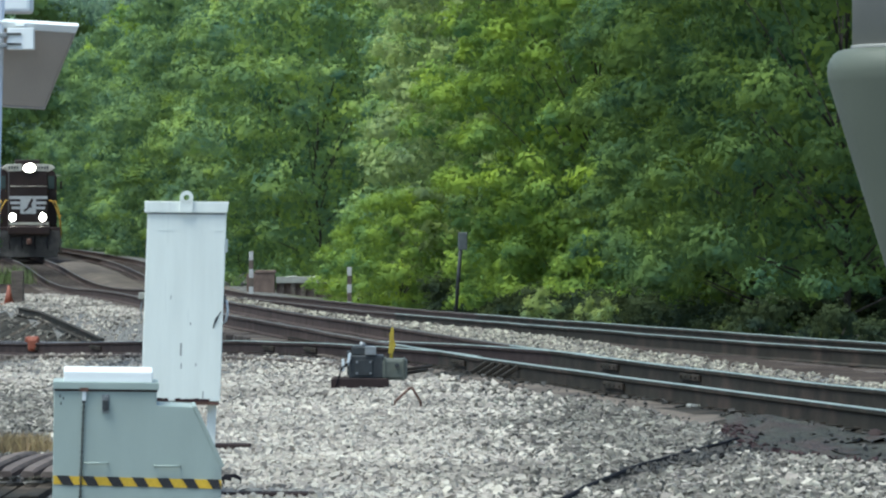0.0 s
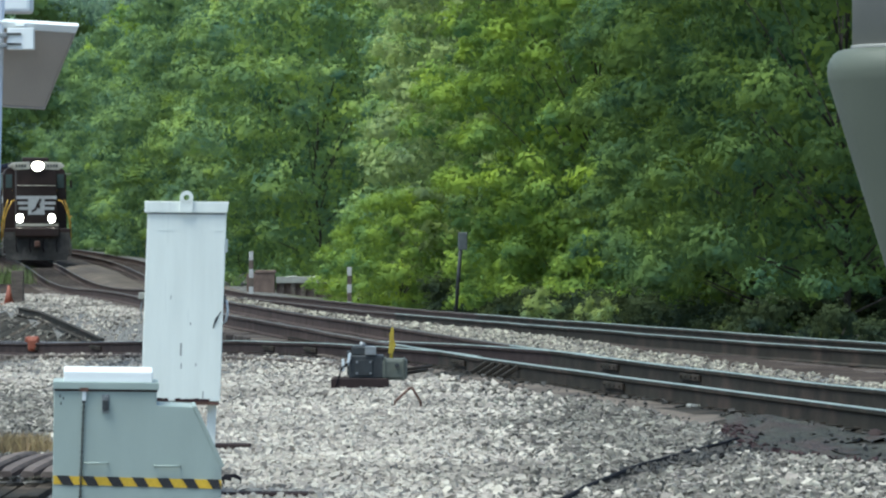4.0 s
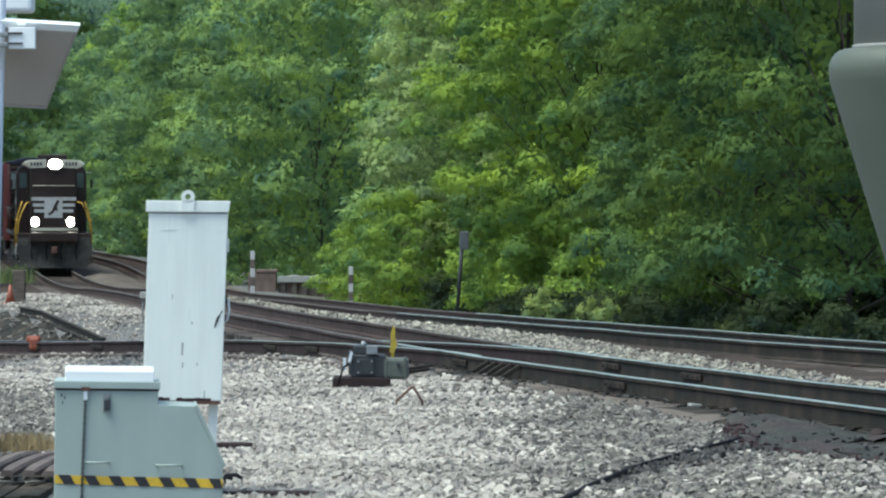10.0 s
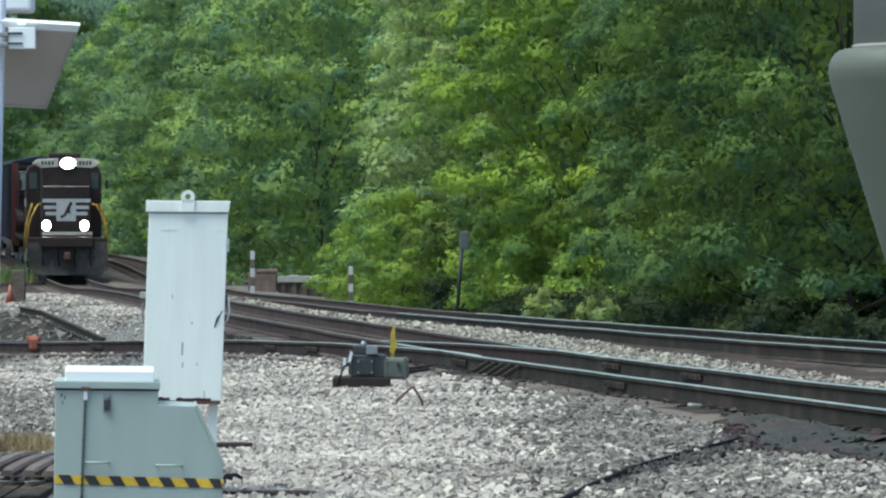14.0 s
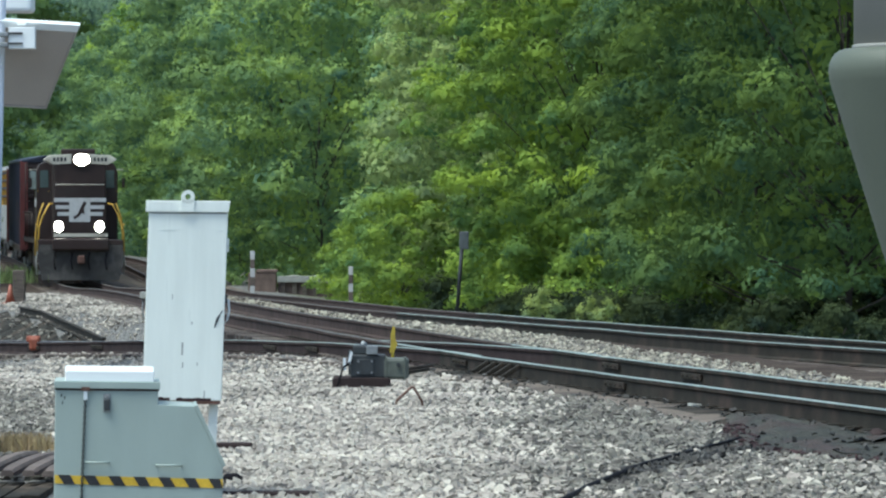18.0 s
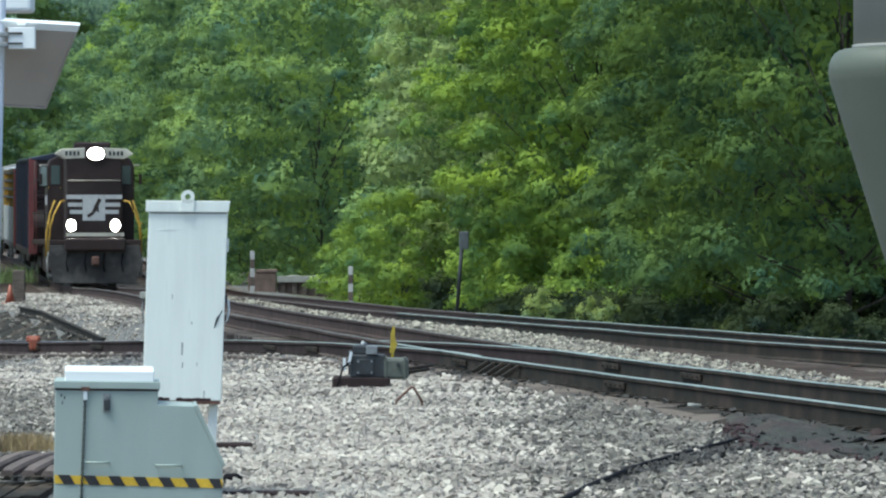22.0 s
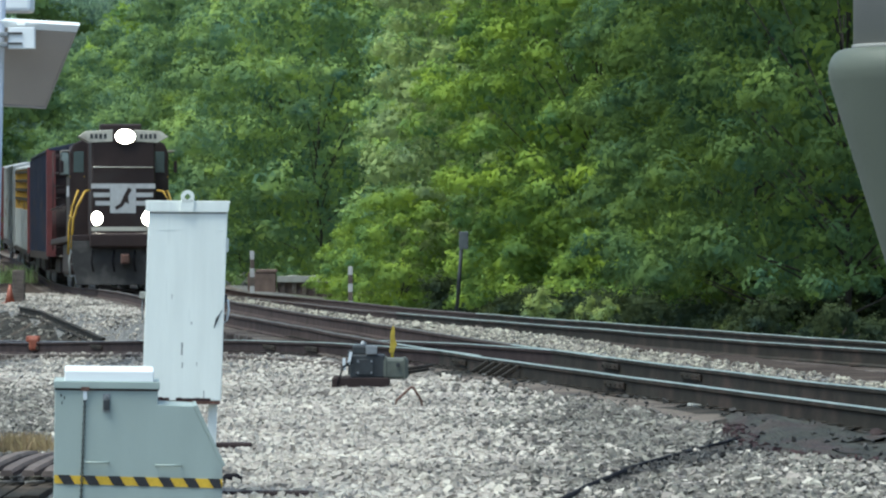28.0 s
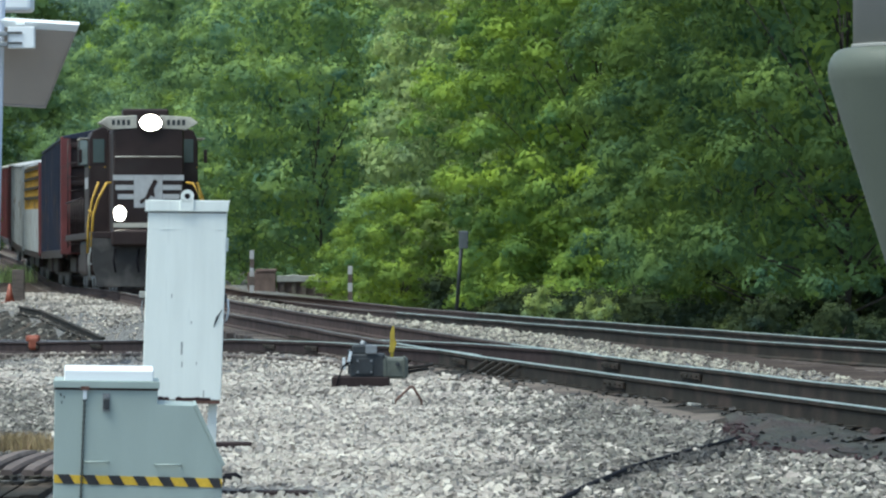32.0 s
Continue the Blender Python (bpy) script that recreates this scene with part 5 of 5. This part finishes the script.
def locomotive():
    root = thing("locomotive", Matrix.Identity(4), "black diesel locomotive with white striped nose and lit headlights", "locomotive")
    # high short hood and cab
    bm = bmesh.new()
    prism(bm, [(-0.92, 1.55), (0.92, 1.55), (0.92, 4.2), (0.7, 4.48), (-0.7, 4.48), (-0.92, 4.2)], "y", -3.4, -1.0, bevel=0.05)
    nose = part("short_hood", bm, M_LOCO, root, "black high short hood")
    y = -1.0
    part("grab_iron", tubed([(-0.85, -1.0, 3.5), (-0.85, -0.93, 3.5), (0.85, -0.93, 3.5), (0.85, -1.0, 3.5)], 0.018, 6), M_LOCOROOF, nose, "pale grab iron")
    # white panel in the middle and stripes at each side, a plain dark shape on it
    part("nose_panel", boxed(-0.36, 0.38, y, y + 0.012, 2.18, 3.03), M_LOCOWHITE, nose, "white nose panel with plain dark slanted shape")
    bm = bmesh.new()
    prism(bm, [(-u, v) for u, v in ((-0.24, 2.36), (-0.08, 2.46), (0.0, 2.66), (0.14, 2.92), (0.24, 2.86), (0.14, 2.66), (0.16, 2.44), (0.06, 2.5), (-0.02, 2.38), (-0.2, 2.27))], "y", y + 0.012, y + 0.018)
    part("panel_mark", bm, M_LOCO, nose)
    for x0, x1 in ((-0.92, -0.365), (0.385, 0.92)):
        for k, (z0, z1) in enumerate(((2.89, 3.03), (2.64, 2.77), (2.40, 2.53))):
            part("nose_stripe", boxed(x0 + (0.06 * k if x0 < 0 else 0), x1 - (0.06 * k if x0 > 0 else 0), y, y + 0.012, z0, z1), M_LOCOWHITE, nose)
    bm = bmesh.new()
    prism(bm, [(-1.45, 1.55), (1.45, 1.55), (1.45, 3.95), (1.34, 4.24), (0.95, 4.42), (-0.95, 4.42), (-1.34, 4.24), (-1.45, 3.95)], "y", -5.8, -3.4, bevel=0.03)
    cab = part("cab", bm, M_LOCO, root, "black cab")
    for sx in (-1, 1):
        bm = bmesh.new()
        prism(bm, [(sx * 0.3, 4.24), (sx * 0.98, 4.2), (sx * 1.3, 4.38), (sx * 1.08, 4.54), (sx * 0.3, 4.58)], "y", -1.6, -0.97, bevel=0.02)
        board = part("number_board", bm, M_LOCOROOF, nose, "dusty white number board")
        for k in range(4):
            xx = sx * (0.52 + k * 0.13)
            part("number_bar", boxed(xx - 0.04, xx + 0.04, -0.972, -0.962, 4.32, 4.46), M_DARKSTEEL, board)
    part("horn_box", boxed(-0.58, 0.62, -2.6, -1.9, 4.44, 4.78, bevel=0.05), M_LOCO, nose)
    for sx in (-1, 1):
        w = part("front_window", boxed(sx * 1.18 - 0.15, sx * 1.18 + 0.15, -3.41, -3.385, 3.4, 4.02, bevel=0.008), M_GLASSDARK, cab, "front cab window")
        part("window_frame", boxed(sx * 1.18 - 0.18, sx * 1.18 + 0.18, -3.4, -3.392, 3.36, 4.05), M_LOCO, w)
        part("grab_iron", tubed([(sx * 1.02, -3.39, 3.28), (sx * 1.02, -3.44, 3.28), (sx * 1.42, -3.44, 3.28), (sx * 1.42, -3.39, 3.28)], 0.02, 6), M_LOCOYELLOW, cab, "yellow grab iron")
        for k, yy in enumerate((-4.1, -5.1)):
            part("side_window", boxed(sx * 1.453 - 0.01, sx * 1.453 + 0.01, yy - 0.36, yy + 0.36, 3.3, 3.95, bevel=0.008), M_GLASSDARK, cab, "cab side window")
            if sx < 0:
                continue
            wing = part("wind_deflector", boxed(sx * 1.57 - 0.1, sx * 1.57 + 0.1, yy + 0.37, yy + 0.385, 3.36, 4.0), M_DEFLECTOR, cab, "pale glass wind deflector")
            part("deflector_frame", tubed([(sx * 1.46, yy + 0.378, 4.01), (sx * 1.68, yy + 0.378, 4.01), (sx * 1.68, yy + 0.378, 3.35), (sx * 1.46, yy + 0.378, 3.35)], 0.014, 6), M_LOCO, wing)
        for k in range(4):
            part("number_bar", boxed(sx * 1.453 - 0.006, sx * 1.453 + 0.006, -5.3 + 0.42 * k, -5.02 + 0.42 * k, 2.72, 3.02), M_LOCOWHITE, cab)
        part("sunshade", boxed(sx * 1.55 - 0.11, sx * 1.55 + 0.11, -5.5, -3.7, 4.04, 4.07), M_LOCOROOF, cab)
        part("mirror", boxed(sx * 1.66 - 0.05, sx * 1.66 + 0.05, -3.6, -3.56, 3.4, 3.75, bevel=0.01), M_LOCO, cab)
    # lamps
    bm = bmesh.new()
    disc(bm, (-0.05, 4.38), 0.32, 0.24, -1.0, -0.9)
    hl = part("headlight_housing", bm, M_LOCO, nose)
    bm = bmesh.new()
    disc(bm, (-0.05, 4.38), 0.28, 0.205, -0.9, -0.885)
    part("headlight", bm, M_LAMP, hl, "lit white headlight")
    for sx in (-1, 1):
        bm = bmesh.new()
        disc(bm, (sx * 0.72 + 0.06, 2.02), 0.19, 0.23, -0.55, -0.36)
        dh = part("ditch_light_housing", bm, M_LOCO, root)
        bm = bmesh.new()
        disc(bm, (sx * 0.72 + 0.06, 2.02), 0.155, 0.195, -0.36, -0.345)
        part("ditch_light", bm, M_LAMP, dh, "lit white ditch light")
        part("bracket", boxed(sx * 0.71 - 0.08, sx * 0.71 + 0.08, -0.6, -0.4, 1.55, 1.82), M_LOCO, dh)
        bm = bmesh.new()
        disc(bm, (sx * 0.71, 1.35), 0.07, 0.07, -0.2, -0.17)
        part("marker_cap", bm, M_LOCOROOF, root)
    # deck, pilot, steps
    part("deck", boxed(-1.5, 1.5, -17.6, -0.3, 1.38, 1.55, bevel=0.02), M_LOCO, root)
    part("deck_stripe", boxed(-0.95, 0.95, -0.3, -0.285, 1.66, 1.78), M_LOCOROOF, root, "worn white deck stripe")
    part("anticlimber", boxed(-1.0, 1.0, -0.33, -0.05, 1.18, 1.6, bevel=0.06), M_LOCO, root)
    bm = bmesh.new()
    prism(bm, [(-1.5, 0.75), (-1.35, 0.12), (1.35, 0.12), (1.5, 0.75), (1.5, 1.38), (-1.5, 1.38)], "y", -0.42, -0.3, bevel=0.02)
    part("pilot", bm, material("pilot_dusty_black", (0.045, 0.043, 0.042), 0.8, vary=0.35, scale=2, dirt=(0.12, 0.11, 0.1), dirt_amount=0.35, dirt_scale=1.5), root, "dusty black pilot plate")
    coupler(root, -0.3, 1)
    for k in range(4):
        sx = -0.9 + 0.6 * k
        part("air_hose", tubed([(sx, -0.28, 1.1), (sx + 0.05, -0.15, 0.8), (sx, -0.12, 0.5)], 0.03, 6), M_CABLE, root)
    for sx in (-1, 1):
        st = part("steps", boxed(sx * 1.4 - 0.1, sx * 1.4 + 0.1, -1.3, -0.6, 0.35, 0.4), M_STEEL, root)
        for zz in (0.7, 1.05):
            part("tread", boxed(sx * 1.4 - 0.1, sx * 1.4 + 0.1, -1.3, -0.6, zz, zz + 0.04), M_STEEL, st)
        for yy in (-0.55, -1.35):
            part("step_edge", tubed([(sx * 1.53, yy, 0.3), (sx * 1.56, yy, 0.8), (sx * 1.5, yy, 1.4)], 0.018, 6), M_CONC, st)
        part("corner_rail", tubed([(sx * 0.98, -0.9, 2.83), (sx * 1.12, -0.5, 2.8), (sx * 1.34, -0.42, 2.38), (sx * 1.46, -0.42, 2.0), (sx * 1.52, -0.42, 1.15)], 0.034, 8), M_LOCOYELLOW, root, "yellow corner handrail")
        part("corner_rail", tubed([(sx * 1.28, -1.3, 2.85), (sx * 1.44, -1.3, 2.4), (sx * 1.55, -1.3, 1.8), (sx * 1.57, -1.3, 1.0)], 0.034, 8), M_LOCOYELLOW, root, "yellow corner handrail")
        part("corner_rail", tubed([(sx * 1.5, -0.42, 2.05), (sx * 1.55, -0.8, 2.1), (sx * 1.55, -1.3, 2.1)], 0.024, 6), M_LOCOYELLOW, root, "yellow cross rail")
        bm = bmesh.new()
        tube(bm, [(sx * 1.5, -5.7, 2.5), (sx * 1.5, -17.4, 2.5)], 0.02, 6)
        rail = part("handrail", bm, M_LOCO, root)
        for k in range(7):
            part("stanchion", tubed([(sx * 1.5, -5.9 - 1.65 * k, 1.55), (sx * 1.5, -5.9 - 1.65 * k, 2.5)], 0.018, 6), M_LOCO, rail)
    # long hood
    bm = bmesh.new()
    prism(bm, [(-0.95, 1.55), (0.95, 1.55), (0.95, 4.2), (0.75, 4.4), (-0.75, 4.4), (-0.95, 4.2)], "y", -17.2, -5.6, bevel=0.03)
    hood = part("long_hood", bm, M_LOCO, root, "long black engine hood")
    for k in range(9):
        for sx in (-1, 1):
            part("hood_door", boxed(sx * 0.955 - 0.012, sx * 0.955 + 0.012, -6.9 - 1.1 * k, -5.95 - 1.1 * k, 1.7, 3.4, bevel=0.006), M_LOCO, hood)
    for k in range(3):
        part("radiator_fan", tubed([(0, -13.2 - 1.35 * k, 4.4), (0, -13.2 - 1.35 * k, 4.55)], 0.55, 20), M_LOCOROOF, hood)
    part("fuel_tank", boxed(-1.35, 1.35, -11.1, -7.2, 0.4, 1.38, bevel=0.12), M_LOCO, root)
    trucks(root, (-4.0, -14.2))
    return root


def rail_car(name, label, length, body, roof, end, width=1.5, top=4.35, post=None):
    """A closed freight car: side posts, end ribs, roof walk, sills, bogies."""
    root = thing(name, Matrix.Identity(4), label, "freight car", "freight cars")
    part("side_body", boxed(-width + 0.05, width - 0.05, -length + 0.3, -0.32, 1.1, top - 0.15, bevel=0.03), body, root)
    part("end_wall", boxed(-width + 0.02, width - 0.02, -0.32, -0.24, 1.05, top - 0.15, bevel=0.02), end, root)
    for k in range(6):
        z = 1.35 + k * (top - 1.8) / 5
        part("end_rib", boxed(-width + 0.08, width - 0.08, -0.25, -0.16, z, z + 0.16, bevel=0.03), end, root)
    for sx in (-1, 1):
        part("corner_post", boxed(sx * width - 0.06, sx * width + 0.06, -0.36, -0.2, 1.0, top - 0.1, bevel=0.02), post or end, root)
        for k in range(int(length / 1.4)):
            part("side_post", boxed(sx * width - 0.06, sx * width, -1.2 - k * 1.4, -1.05 - k * 1.4, 1.15, top - 0.2), body, root)
        part("side_sill", boxed(sx * width - 0.08, sx * width + 0.01, -length + 0.3, -0.3, 0.9, 1.12), M_LOCO, root)
        lad = part("ladder", tubed([(sx * (width - 0.15), -0.13, 1.2), (sx * (width - 0.15), -0.13, top - 0.2)], 0.02, 6), M_LOCO, root)
        for k in range(7):
            part("rung", tubed([(sx * (width - 0.5), -0.13, 1.3 + 0.4 * k), (sx * (width - 0.15), -0.13, 1.3 + 0.4 * k)], 0.015, 5), M_LOCO, lad)
    bm = bmesh.new()
    prism(bm, [(-width, top - 0.16), (width, top - 0.16), (width, top - 0.08), (0.6, top + 0.12), (-0.6, top + 0.12), (-width, top - 0.08)], "y", -length + 0.28, -0.2, bevel=0.02)
    part("roof", bm, roof, root)
    coupler(root, -0.3, 1)
    trucks(root, (-2.6, -length + 2.6), 1.75, 2, 0.42)
    return root


engine = locomotive()
car_blue = rail_car("freight_car", "dark blue freight car with maroon corner posts", 19.6, M_BLUE, M_BLUE, M_LOCO, 1.55, 4.6, M_MAROON)
for sx in (-1, 1):
    part("corner_panel", boxed(sx * 1.44 - 0.13, sx * 1.44 + 0.13, -0.15, -0.12, 1.0, 4.45), M_MAROON, car_blue, "maroon corner panel")
car_yellow = rail_car("freight_car", "freight car with faded yellow sides and dusty white roof", 18.5, M_CARYELLOW, M_LOCOWHITE, M_MAROON, 1.55, 4.3)
part("lower_panel", boxed(-1.57, 1.57, -18.0, -0.5, 1.1, 2.6), M_CARGREY, car_yellow, "grey lower side panels")
for sx in (-1, 1):
    for z in (2.95, 3.3, 3.65, 3.98):
        part("side_slot", boxed(sx * 1.56 - 0.02, sx * 1.56 + 0.02, -17.5, -0.9, z, z + 0.1), M_LOCO, car_yellow, "dark slot along the side")
car_grey = rail_car("freight_car", "pale grey freight car with dusty white roof", 18.5, M_CARGREY, M_LOCOWHITE, M_CARGREY, 1.55, 4.4)
car_last = rail_car("freight_car", "dark maroon freight car at the rear", 18.5, M_MAROON, M_LOCOROOF, M_MAROON, 1.55, 4.4)
TRAIN = [(engine, 0.0, 18.0), (car_blue, 18.2, 19.6), (car_yellow, 38.4, 18.5), (car_grey, 57.3, 18.5), (car_last, 76.2, 18.5)]


def on_track(front, length):
    """The pose of a vehicle whose front stands at that distance and whose rear lies length behind."""
    a, b = front, front + length * 0.99
    pa, pb = Vector((main_x(a), a, main_z(a) + 0.2)), Vector((main_x(b), b, main_z(b) + 0.2))
    d = (pa - pb).normalized()
    yaw = math.degrees(math.atan2(-d.x, d.y))
    return pose(pa.x, pa.y, pa.z, math.degrees(math.asin(d.z)), 0, yaw)


ahead = spline([(0, 215.5), (6, 198), (9, 188), (13, 174.5), (19, 156), (23, 145), (28, 129), (32, 116.4)])


def motions():
    for ob, back, length in TRAIN:
        walk(ob, [(t, on_track(ahead(t) + back, length)) for t in range(0, 33)])
    for ob, y, r in WHEELS:
        rows = [(k * 0.2, pose(0, y, r, -math.degrees((ahead(0) - ahead(k * 0.2)) / r))) for k in range(161)]
        walk(ob, rows)


motions()
